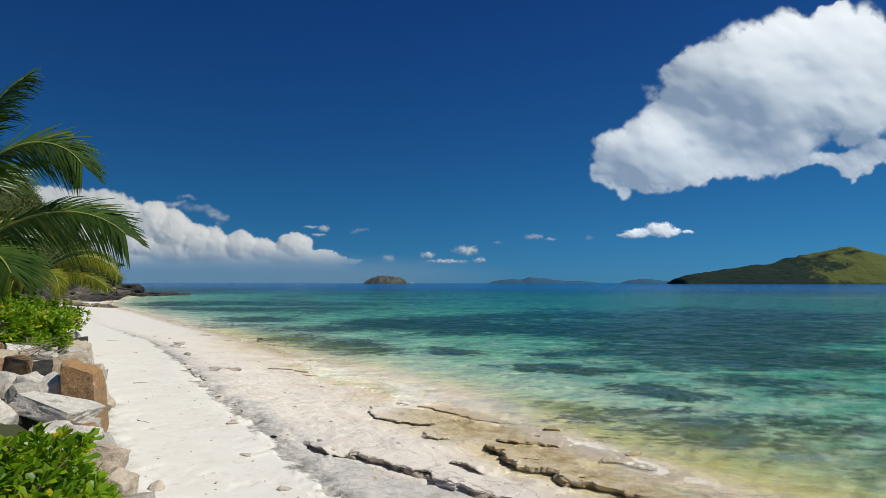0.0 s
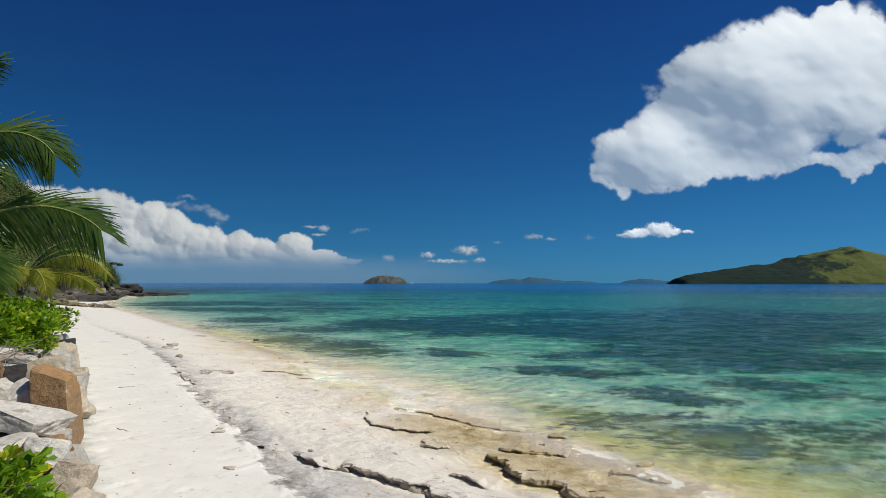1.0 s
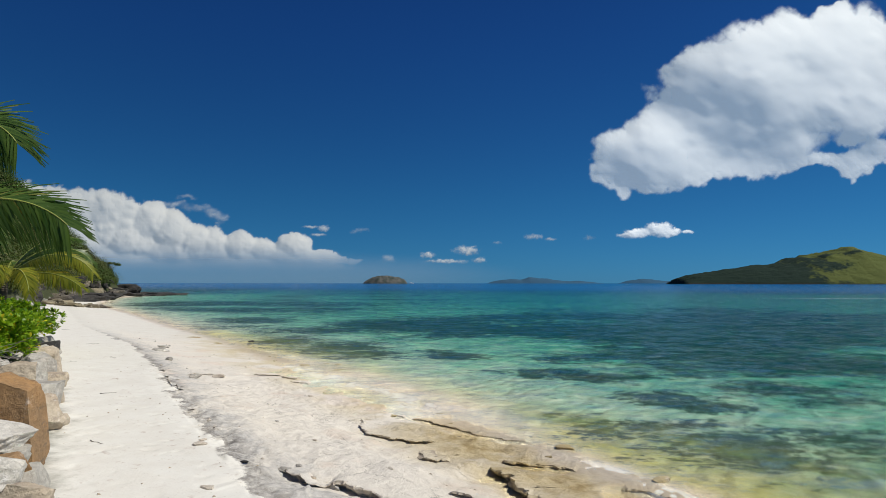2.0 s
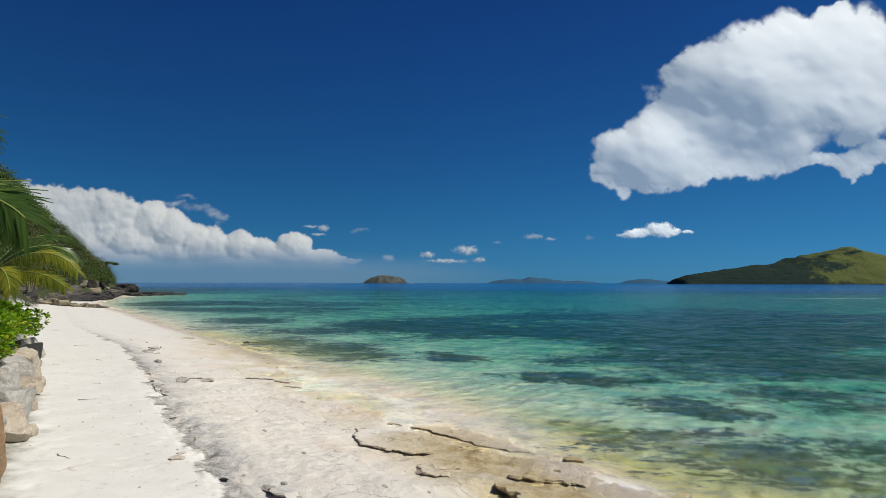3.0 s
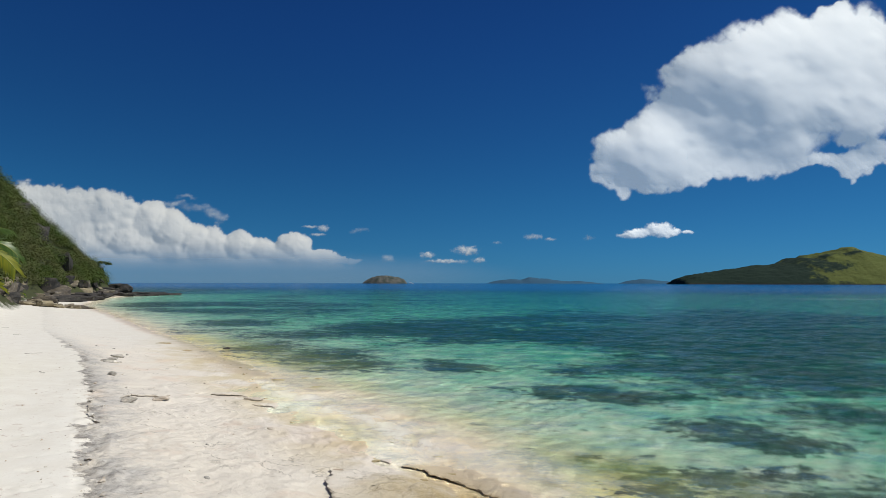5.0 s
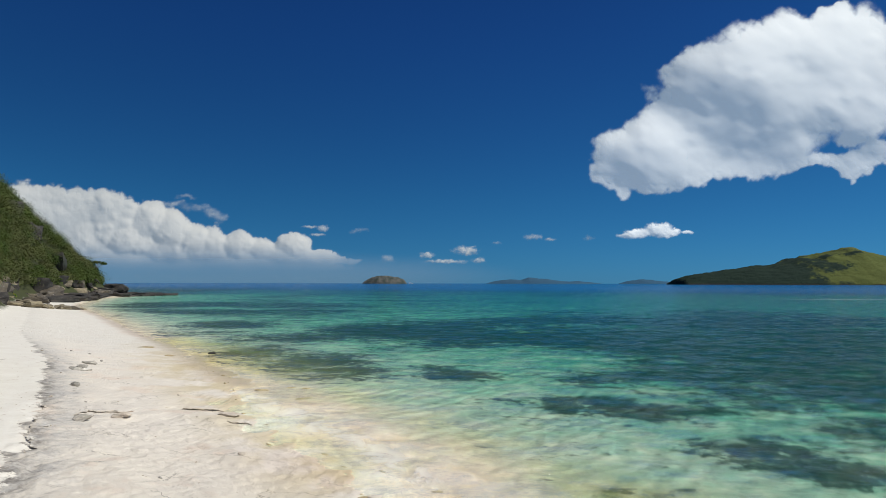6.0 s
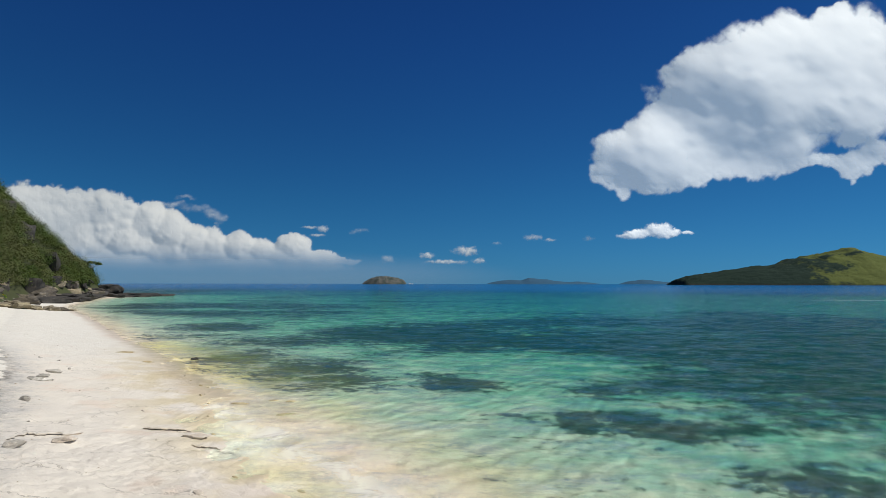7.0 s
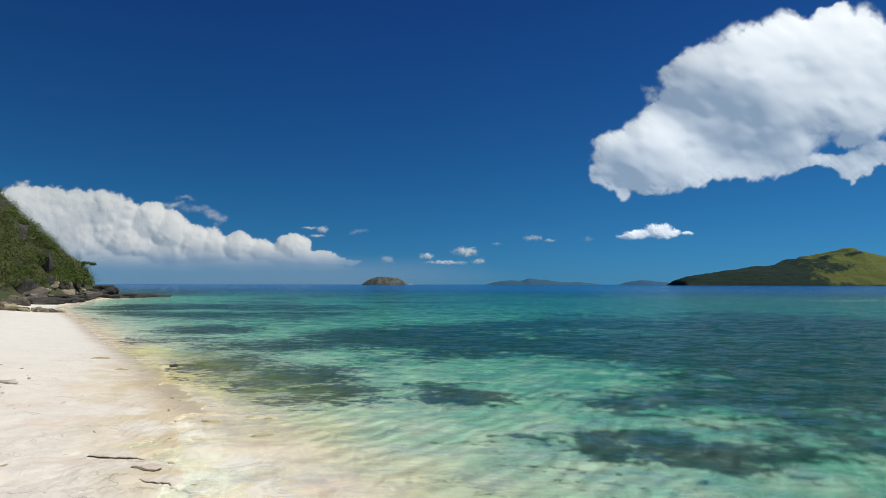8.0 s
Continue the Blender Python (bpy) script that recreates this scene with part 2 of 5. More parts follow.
# front scarps of the tilted limestone beds: points on the plan, drop in metres, width over which the bed below dips back
SCARPS = [
    ([(-2.6, 9.75), (-2.41, 9.61), (-1.84, 9.34), (-1.5, 9.39), (-0.75, 8.9), (-0.02, 8.45), (0.48, 8.12), (0.83, 7.78), (1.6, 7.38), (2.6, 6.4)], 0.12, 1.6),
    ([(-1.91, 14.17), (-1.69, 13.59), (-1.6, 13.05), (-1.47, 12.78), (-1.03, 12.56), (-0.61, 12.32), (-0.35, 12.42), (0.08, 12.48)], 0.055, 0.9),
    ([(-0.43, 11.74), (-0.28, 11.25), (-0.03, 11.04), (0.28, 11.04)], 0.05, 0.6),
    ([(0.65, 11.08), (0.96, 10.48), (1.2, 9.79), (1.45, 9.64), (1.7, 9.53), (1.9, 9.34), (2.1, 8.99), (2.52, 8.73), (3.2, 7.9), (4.0, 7.0)], 0.16, 1.1),
    ([(-1.17, 15.05), (-0.94, 14.75), (-0.21, 14.16), (0.14, 13.66), (0.71, 13.18), (1.11, 13.0), (1.64, 12.82), (1.98, 12.68)], 0.045, 0.7),
    ([(-6.85, 19.95), (-6.20, 19.93), (-5.51, 19.83), (-5.05, 19.80)], 0.035, 0.8),
    ([(2.41, 10.31), (2.45, 10.12), (2.79, 10.06), (3.18, 10.01), (3.49, 9.77), (3.91, 9.59)], 0.09, 0.7),
    ([(-7.51, 17.66), (-7.64, 18.40), (-7.31, 18.68), (-6.83, 18.65)], 0.03, 0.6),
    ([(-5.03, 18.81), (-4.48, 18.69), (-3.90, 18.52), (-3.49, 18.30)], 0.03, 0.5),
    ([(-7.16, 16.23), (-6.99, 16.36), (-6.75, 16.41)], 0.03, 0.5),
    ([(-0.1, 9.55), (0.24, 9.29), (0.6, 9.1), (1.0, 8.97), (1.5, 8.5)], 0.08, 0.6),
    ([(0.95, 11.65), (1.3, 11.3), (1.8, 11.15), (2.4, 10.8)], 0.06, 0.5),
    ([(-9.0, 19.1), (-7.8, 17.2), (-7.0, 15.9), (-6.1, 14.6), (-5.4, 13.3), (-4.5, 12.1), (-3.85, 11.1), (-3.2, 10.3), (-2.75, 9.75)], 0.035, 0.6),
    ([(1.1, 14.0), (1.55, 13.7), (1.9, 13.2), (2.3, 12.75)], 0.05, 0.5),
]


def scarp_fall(x, y, skip=-1):
    """How far the ground lies lower in front of the scarps, and how close the nearest scarp is."""
    fall, close = np.zeros_like(x), np.full_like(x, 1e9)
    for k, (line, drop, back_w) in enumerate(SCARPS):
        total, gone, pos = sum(math.dist(a, b) for a, b in zip(line, line[1:])), 0.0, np.zeros_like(x)
        best, side, over = np.full_like(x, 1e9), np.zeros_like(x), np.zeros_like(x)
        for (x0, y0), (x1, y1) in zip(line, line[1:]):
            dx, dy = x1 - x0, y1 - y0
            ln = math.hypot(dx, dy)
            t = ((x - x0) * dx + (y - y0) * dy) / ln**2
            tc = np.clip(t, 0, 1)
            d = np.hypot(x - x0 - tc * dx, y - y0 - tc * dy)
            s = ((x - x0) * dy - (y - y0) * dx) / ln
            near = d < best
            best, side = np.where(near, d, best), np.where(near, s, side)
            over = np.where(near, np.abs(t - tc) * ln, over)
            pos = np.where(near, gone + tc * ln, pos)
            gone += ln
        close = np.minimum(close, best)
        if k == skip:
            continue
        s = np.sign(side) * best
        fall += (1 - step01(over, 0.0, 0.3)) * step01(np.minimum(pos, total - pos), 0.0, 0.5) * drop * step01(s, -0.30, -0.10) * (1 - step01(s, 0.05, back_w))
    return fall, close


# the headland's ridge: distance along the coast, height of its crest
RIDGE_Y = [-60, 20, 45, 70, 90, 100, 110, 115, 120, 126, 132, 140]
RIDGE_Z = [0.1, 0.2, 3, 15.5, 26.5, 26.5, 23, 18.4, 12.8, 7.9, 4.2, 0.5]

REEFS = [(-1.9, 44.4, 7.6, 6.6, 1.5), (9.5, 42, 6.5, 6, 1.3), (-0.8, 35.2, 3.8, 1.9, 1.0), (0.0, 26.9, 1.7, 1.6, 1.4), (4.9, 25.3, 1.2, 0.8, 1.0), (4.2, 21.2, 2.6, 0.8, 1.2), (7.2, 17.3, 1.5, 1.1, 1.3), (11.6, 18.0, 2.2, 1.7, 1.1), (7.8, 26, 2.3, 1.2, 1.0),
         (14, 32, 7, 8, 0.85), (28, 60, 18, 13, 0.8), (-3.6, 26.5, 1.5, 2.6, 0.85), (-5.2, 30, 2.3, 3.4, 1.05), (-8.6, 34, 2.5, 4.6, 1.1), (-9, 39, 4.0, 4.4, 1.45), (-15.5, 48, 5.5, 5.5, 1.55), (-25, 66, 10, 8, 1.3), (-36, 86, 15, 10, 1.2), (4.9, 13.7, 1.9, 0.8, 0.75),
         (6.5, 11.5, 1.5, 1.1, 0.85), (10.5, 12, 4, 1.8, 0.9), (17, 23.5, 6, 3.5, 0.9), (25, 37, 10, 8, 0.75), (3.5, 15.6, 0.6, 0.4, 1.0), (2.4, 20.4, 0.5, 0.3, 0.9)]
CLEARS = [(4.7, 30, 3.3, 2.4, 1.3), (3.7, 23.7, 2.2, 1.0, 1.0), (6.4, 15.3, 2.8, 0.8, 0.9), (11.5, 20.8, 3.8, 0.8, 0.9), (-12, 43, 3, 4, 0.6), (20, 28.5, 4, 1.4, 0.7), (2, 62, 16, 4, 0.7), (35, 84, 26, 6, 0.6)]


def reef_mask(x, y):
    wx, wy = x + 0.8 * fbm(x * 0.25, y * 0.35, 1.0, 5, 71, 0.6), y + 0.9 * fbm(x * 0.25, y * 0.35, 8.0, 5, 72, 0.6)
    r, c = np.full_like(x, -1.0), np.full_like(x, 0.0)
    for cx, cy, a, b, k in REEFS:
        r = np.maximum(r, k * (1.25 - np.hypot((wx - cx) / a, (wy - cy) / b)))
    for cx, cy, a, b, k in CLEARS:
        c = np.maximum(c, k * (1.2 - np.hypot((wx - cx) / a, (wy - cy) / b)))
    off = (x - shore(y)) * 0.8
    return 0.75 * np.maximum(r, -0.6) - 0.8 * c + 0.44 * step01(off, 8, 22) - 0.42 * step01(x, -14, 8) * step01(y, 55, 72) * (1 - step01(y, 130, 170)) + 0.35 * fbm(x * 0.035, y * 0.13, 2.0, 4, 78) * step01(y, 45, 70) - 0.25 * (1 - step01(off, 0, 4)) * step01(y, 11, 15) + 0.60 * fbm(x * 0.10, y * 0.17, 5.0, 5, 77, 0.6)


def along_line(x, y, x0, y0, dx, dy):
    """How far x, y lies from a line that starts at x0, y0."""
    t = np.clip(((x - x0) * dx + (y - y0) * dy) / (dx**2 + dy**2), 0, 1)
    return np.hypot(x - x0 - dx * t, y - y0 - dy * t)


def stains(x, y):
    """Where the shelf is stained ochre, and where pink sand lies on it."""
    near = np.exp(-((along_line(x, y, 0.3, 12.9, 2.9, -4.4) / 1.15) ** 2))
    far = np.exp(-((along_line(x, y, -16.3, 37.2, 8.6, -11.2) / 0.9) ** 2))
    return np.maximum(near, 0.75 * far), np.maximum(np.exp(-(((x + 1.2) / 1.6) ** 2) - ((y - 16.4) / 1.1) ** 2), 0.9 * np.exp(-((along_line(x, y, -3.3, 21.2, 3.6, -5.2) / 1.3) ** 2)))


def land(x, y, skip=-1):
    """The height of the ground and seabed at x, y."""
    xs, xe, xw = shore(y), edge(y), wall_line(y)
    w = np.clip((x - xe) / (xs - xe), 0, 1)
    shelf = 0.57 * (1 - w) ** 1.55
    sand = 0.57 + 0.28 * step01(xe - x, 0.0, 6.0)
    z = np.where(x < xe, sand, shelf)
    d = np.maximum(0.0, x - xs) * 0.8
    out = np.maximum(d, y - 150.0)
    depth = 1.02 * (1 - np.exp(-((d / 9.5) ** 1.3))) + 0.007 * d + 0.6 * step01(d, 20, 65) + 2.0 * step01(out, 130, 270) + 11 * step01(out, 190, 600)
    reefy = np.clip(reef_mask(x, y), 0, 1)
    bed = -depth + 0.10 * reefy * step01(d, 1.0, 8.0) * (0.6 + 0.6 * fbm(x * 1.1, y * 1.1, 2.0, 3, 12))
    z = np.where(x > xs, np.minimum(bed, -0.008 * d), z)
    # bank behind the boulders, then the hill
    inland = np.maximum(0.0, xw - x)
    ridge = np.interp(y, RIDGE_Y, RIDGE_Z)
    bank = 0.75 * step01(inland, 0.0, 3.0)
    hill = ridge * np.tanh(2.0 * inland / np.maximum(2.0, ridge)) * (1 + 0.12 * fbm(x * 0.09, y * 0.09, 3.0, 4, 8))
    z = z + np.where(inland > 0, bank + hill, 0)
    on_shelf = (x > xe - 0.1) & (x < xs + 3)
    near = (np.abs(x) < 9) & (y < 24) & (y > 3)
    fall, close = scarp_fall(x, y, skip)
    z = z - np.where(near, fall, 0)
    # thin beds break along the strike into low steps, most where the rock is stained ochre
    u, v = 0.84 * x - 0.54 * y, 0.54 * x + 0.84 * y
    bed_n = 2.2 * fbm(u * 0.42, v * 1.0, 0.6, 5, 61, 0.55)
    tread = np.floor(bed_n) + step01(bed_n - np.floor(bed_n), 0.0, 0.10)
    zone = stains(x, y)[0] * step01(close, 0.25, 0.8)
    z = z + np.where(near & on_shelf, (0.014 * step01(close, 0.25, 0.8) + 0.055 * zone) * tread * step01(x, xe + 0.2, xe + 1.2) * (1 - 0.7 * step01(x, xs - 1.0, xs + 0.5)), 0)
    z = z + np.where(near & on_shelf, 0.030 * np.exp(-(((x - xe - 0.35) / 0.5) ** 2)) * fbm(x * 4.5, y * 4.5, 0.2, 4, 63, 0.6), 0)
    rough = 0.035 * (1 - 0.8 * step01(x, xs - 2.0, xs - 0.3)) * fbm(x * 1.7, y * 1.7, 0.3, 5, 4) + 0.010 * fbm(x * 9, y * 9, 0.3, 3, 14)
    smooth = 0.014 * fbm(x * 0.9, y * 0.9, 0.7, 2, 5) + 0.024 * np.minimum(fbm(x * 3.6, y * 3.6, 0.7, 2, 6) + 0.35, 0)
    return z + np.where(on_shelf, rough, smooth)


def height(x, y):
    return float(land(np.array([float(x)]), np.array([float(y)]))[0])


# ---- ground ----
m = Nodes("beach_ground")
p = m.coords()
e, sea, reef, up = m.attr("edge"), m.attr("sea"), m.attr("reef"), m.attr("inland")
n_mid, n_fine, n_big = m.noise(1.6, 6, 0.65, p), m.noise(22, 5, 0.6, p), m.noise(0.35, 4, 0.55, p)
sand_col = m.mix(m.remap(n_mid, 0.3, 0.7), (0.745, 0.72, 0.65), (0.70, 0.665, 0.59))
sand_col = m.mix(m.remap(n_fine, 0.60, 0.74, 0, 0.45), sand_col, (0.42, 0.35, 0.29))
sand_col = m.mix(m.math("MULTIPLY", m.remap(m.noise(5.5, 3, 0.6, p), 0.60, 0.72), m.remap(m.noise(0.6, 3, 0.5, p), 0.40, 0.56, 0, 0.7)), sand_col, (0.50, 0.41, 0.35))
crackle = m.remap(m.noise(3.5, 9, 0.8, m.stretch(p, (0.8, 2.6, 1), 33)), 0.63, 0.70)
shelf_col = m.mix(m.remap(n_big, 0.35, 0.65), (0.76, 0.70, 0.60), (0.72, 0.665, 0.58))
shelf_col = m.mix(m.remap(m.noise(0.8, 5, 0.6, p), 0.54, 0.68, 0, 0.5), shelf_col, (0.70, 0.57, 0.46))
shelf_col = m.mix(m.remap(m.noise(6, 8, 0.75, m.stretch(p, (1, 2.2, 1), 35)), 0.58, 0.74, 0, 0.38), shelf_col, (0.33, 0.30, 0.26))
pits = m.noise(13, 7, 0.78, m.stretch(p, (1, 1.7, 1), 30))
shelf_col = m.mix(m.math("MULTIPLY", m.remap(pits, 0.60, 0.68), m.remap(m.noise(0.9, 4, 0.6, p), 0.45, 0.62, 0.08, 0.5)), shelf_col, (0.26, 0.23, 0.19))
ragged = m.math("ADD", e, m.math("MULTIPLY", m.math("SUBTRACT", m.noise(1.3, 9, 0.76, m.stretch(p, (0.7, 1.2, 1), -20)), 0.5), 2.0))
grey_f = m.math("MULTIPLY", m.math("MULTIPLY", m.remap(ragged, 0.0, 0.08), m.remap(m.noise(0.9, 7, 0.75, m.stretch(p, (1.6, 0.8, 1), 35)), 0.36, 0.56, 0.25, 1.0)), m.remap(m.math("ADD", e, m.math("MULTIPLY", m.math("SUBTRACT", n_mid, 0.5), 2.5)), 0.3, 1.6, 1, 0))
grey_col = m.mix(m.remap(m.noise(7, 7, 0.7, p), 0.35, 0.65), (0.42, 0.40, 0.37), (0.60, 0.575, 0.53))
seams = m.put("ShaderNodeTexVoronoi", {"Vector": m.put("ShaderNodeVectorMath", {0: m.stretch(p, (0.6, 1.2, 1), 33), 1: m.put("ShaderNodeTexNoise", {"Vector": p, "Scale": 1.1, "Detail": 6.0, "Roughness": 0.65}).outputs[1]}).outputs[0], "Scale": 0.9})
seams.feature = "DISTANCE_TO_EDGE"
seam_f = m.math("MULTIPLY", m.remap(seams.outputs[0], 0.004, 0.016, 1, 0), m.remap(m.noise(0.7, 5, 0.6, p), 0.46, 0.58, 0.0, 0.6))
shelf_col = m.mix(seam_f, shelf_col, (0.24, 0.21, 0.17))
shelf_col = m.mix(m.math("MULTIPLY", crackle, 0.35), shelf_col, (0.26, 0.22, 0.17))
grey_f = m.math("MAXIMUM", grey_f, m.math("MULTIPLY", m.attr("slab"), m.remap(m.noise(1.4, 7, 0.72, p), 0.30, 0.55, 0.35, 0.85)))
grey_col = m.mix(m.remap(m.noise(9, 6, 0.75, m.stretch(p, (1, 1.8, 1), 35)), 0.55, 0.68, 0, 0.8), grey_col, (0.20, 0.19, 0.18))
grey_col = m.mix(m.math("MULTIPLY", m.remap(ragged, 0.12, 0.65, 1, 0), m.remap(m.noise(4.5, 8, 0.75, p), 0.40, 0.58, 0.1, 0.85)), grey_col, (0.17, 0.155, 0.135))
shelf_col = m.mix(grey_f, shelf_col, grey_col)
shelf_col = m.mix(m.math("MULTIPLY", m.attr("broken"), 0.85), shelf_col, m.mix(m.noise(4, 6, 0.7, p), (0.46, 0.38, 0.28), (0.62, 0.57, 0.50)))
shelf_col = m.mix(m.math("MULTIPLY", m.attr("pink"), 0.8), shelf_col, (0.68, 0.53, 0.43))
near_sea = m.math("MULTIPLY", m.remap(sea, -3.4, -1.2), m.remap(sea, 1.5, 4.0, 1, 0))
algae = m.math("MULTIPLY", m.math("MULTIPLY", near_sea, m.remap(m.put("ShaderNodeSeparateXYZ", {0: p}).outputs[1], 36.0, 46.0, 1.0, 0.0)), m.remap(m.noise(0.55, 6, 0.6, p), 0.40, 0.56))
shelf_col = m.mix(m.math("MULTIPLY", algae, 0.55), shelf_col, (0.54, 0.43, 0.20))
damp = m.remap(m.math("ADD", sea, m.math("MULTIPLY", m.math("SUBTRACT", n_big, 0.5), 2.4)), -1.3, -0.2, 0.0, 0.45)
shelf_col = m.mix(m.math("MULTIPLY", m.attr("ochre"), m.remap(m.noise(1.1, 6, 0.65, p), 0.30, 0.55, 0.40, 0.95)), shelf_col, m.mix(m.remap(m.noise(2.6, 8, 0.75, p), 0.36, 0.64), (0.40, 0.29, 0.13), (0.66, 0.54, 0.32)))
along = m.put("ShaderNodeSeparateXYZ", {0: p}).outputs[1]
dry = m.mix(m.math("MULTIPLY", m.remap(ragged, -0.02, 0.06), m.remap(m.math("ADD", along, m.math("MULTIPLY", n_big, 8.0)), 28.0, 42.0, 1.0, 0.12)), sand_col, shelf_col)
dry = m.mix(m.math("MULTIPLY", damp, m.math("SUBTRACT", 1.0, m.math("MULTIPLY", m.attr("ochre"), 0.8))), dry, (0.62, 0.48, 0.37))
wet = m.remap(m.math("ADD", sea, m.math("MULTIPLY", n_mid, 1.6)), -0.2, 1.0)
bed_col = m.mix(m.remap(n_mid, 0.3, 0.7), (0.54, 0.50, 0.41), (0.42, 0.40, 0.33))
bed_col = m.mix(m.math("MULTIPLY", algae, 0.40), bed_col, (0.38, 0.36, 0.15))
bed_col = m.mix(m.remap(sea, 0.2, 2.4, 0.6, 0.0), bed_col, (0.60, 0.49, 0.37))
bed_col = m.mix(m.math("MULTIPLY", m.attr("olive"), m.remap(m.noise(1.4, 8, 0.7, m.stretch(p, (0.7, 1.4, 1), 30)), 0.34, 0.60, 0.25, 0.95)), bed_col, m.mix(m.noise(4.0, 6, 0.7, p), (0.58, 0.51, 0.16), (0.30, 0.28, 0.10)))
weed = m.math("MULTIPLY", m.attr("weed"), m.remap(m.noise(1.2, 7, 0.68, p), 0.36, 0.58, 0.35, 1.0))
bed_col = m.mix(weed, bed_col, m.mix(m.noise(2.4, 6, 0.7, p), (0.36, 0.33, 0.12), (0.06, 0.075, 0.035)))
coral = m.math("MULTIPLY", reef, 1.0)
for size, amount in ((0.4, 1.5), (1.5, 3.0), (5.0, 3.2)):
    coral = m.math("ADD", coral, m.math("MULTIPLY", m.math("SUBTRACT", m.noise(size, 6, 0.65, m.stretch(p, (0.7, 1.2, 1))), 0.5), amount))
bed_col = m.mix(m.remap(m.noise(2.2, 4, 0.6, m.stretch(p, (0.6, 1.7, 1), 20)), 0.40, 0.66, 0.0, 0.18), bed_col, (0.34, 0.32, 0.22))
bed_col = m.mix(m.remap(coral, 0.05, 0.5), bed_col, m.mix(m.math("MULTIPLY", weed, 0.8), m.mix(m.noise(2.5, 6, 0.7, p), (0.014, 0.020, 0.026), (0.115, 0.115, 0.085)), m.mix(m.noise(3.1, 6, 0.7, p), (0.07, 0.08, 0.02), (0.26, 0.25, 0.09))))
bed_col = m.mix(m.math("MULTIPLY", m.attr("pink"), m.remap(sea, 0.5, 2.6, 0.75, 0.0)), bed_col, (0.64, 0.48, 0.37))
col = m.mix(wet, dry, bed_col)
soil = m.mix(m.noise(0.8, 6, 0.7, p), (0.062, 0.068, 0.030), (0.045, 0.054, 0.022))
col = m.mix(m.remap(m.math("ADD", up, m.math("MULTIPLY", m.math("SUBTRACT", n_mid, 0.5), 2.0)), -0.6, 0.6), col, soil)
ripples = m.put("ShaderNodeTexWave", {"Vector": m.stretch(p, (1, 1, 1), 38), "Scale": 0.55, "Distortion": 9.0, "Detail": 4.0, "Detail Scale": 0.9}).outputs[0]
relief = m.bump(ripples, m.remap(sea, 0.2, 1.5, 0.0, 0.5), 0.07, m.bump(m.noise(3.2, 10, 0.75, p), m.remap(ragged, -0.02, 0.1, 0.25, 0.9), 0.07))
relief = m.bump(m.noise(4.5, 9, 0.72, m.stretch(p, (0.8, 1.4, 1), 33)), m.math("MULTIPLY", m.attr("ochre"), 0.9), 0.10, relief)
GROUND = m.finish(Base_Color=col, Roughness=m.remap(sea, -1.4, -0.1, 0.95, 0.45), Specular_IOR_Level=0.25, Normal=m.bump(n_fine, 0.35, 0.012, relief))

gx = axis(-4900, -6.5, 5.0, 4900, 0.034, 1.045)
gy = axis(-400, 7.0, 18.0, 4950, 0.034, 1.035)
X, Y = (v.ravel() for v in np.meshgrid(gx, gy, indexing="ij"))
Z = land(X, Y)
me = mesh("ground", np.stack([X, Y, Z], 1), grid_faces(len(gx), len(gy)))
mark(me, "edge", X - edge(Y))
mark(me, "sea", (X - shore(Y)) * 0.8)
for name, values in zip(("ochre", "pink"), stains(X, Y)):
    mark(me, name, values)
mark(me, "reef", np.where(X > shore(Y), reef_mask(X, Y), -1))
front = 9.75 - 0.564 * (X + 2.6) - Y
mark(me, "slab", step01(front, -0.05, 0.1) * (1 - step01(front, 1.2, 2.6)) * (1 - step01(X, 0.2, 2.2)))
afloat = step01(X - shore(Y), -0.2, 1.0)
mark(me, "weed", np.maximum(0.8 * np.exp(-(((X - 7.0) / 3.6) ** 2) - ((Y - 10.6 + 0.25 * (X - 7.0)) / 2.6) ** 2), np.maximum(np.exp(-((along_line(X, Y, 2.9, 14.9, 5.7, -5.5) / 0.9) ** 2)), 0.8 * np.exp(-((along_line(X, Y, -11.5, 35.5, 7.0, -9.0) / 1.5) ** 2)))) * afloat)
mark(me, "olive", np.exp(-((along_line(X, Y, 2.8, 13.2, 3.9, -5.4) / 1.2) ** 2)) * afloat + 0.8 * np.exp(-((along_line(X, Y, -15.4, 37.6, 8.8, -11.4) / 1.2) ** 2)))
mark(me, "inland", wall_line(Y) - X + 2.0 * step01(Y, 46, 64))
ground = tagged(solid("ground", me, GROUND), "white coral sand beach with flat limestone shelf sloping into lagoon", "beach", kind="structure")


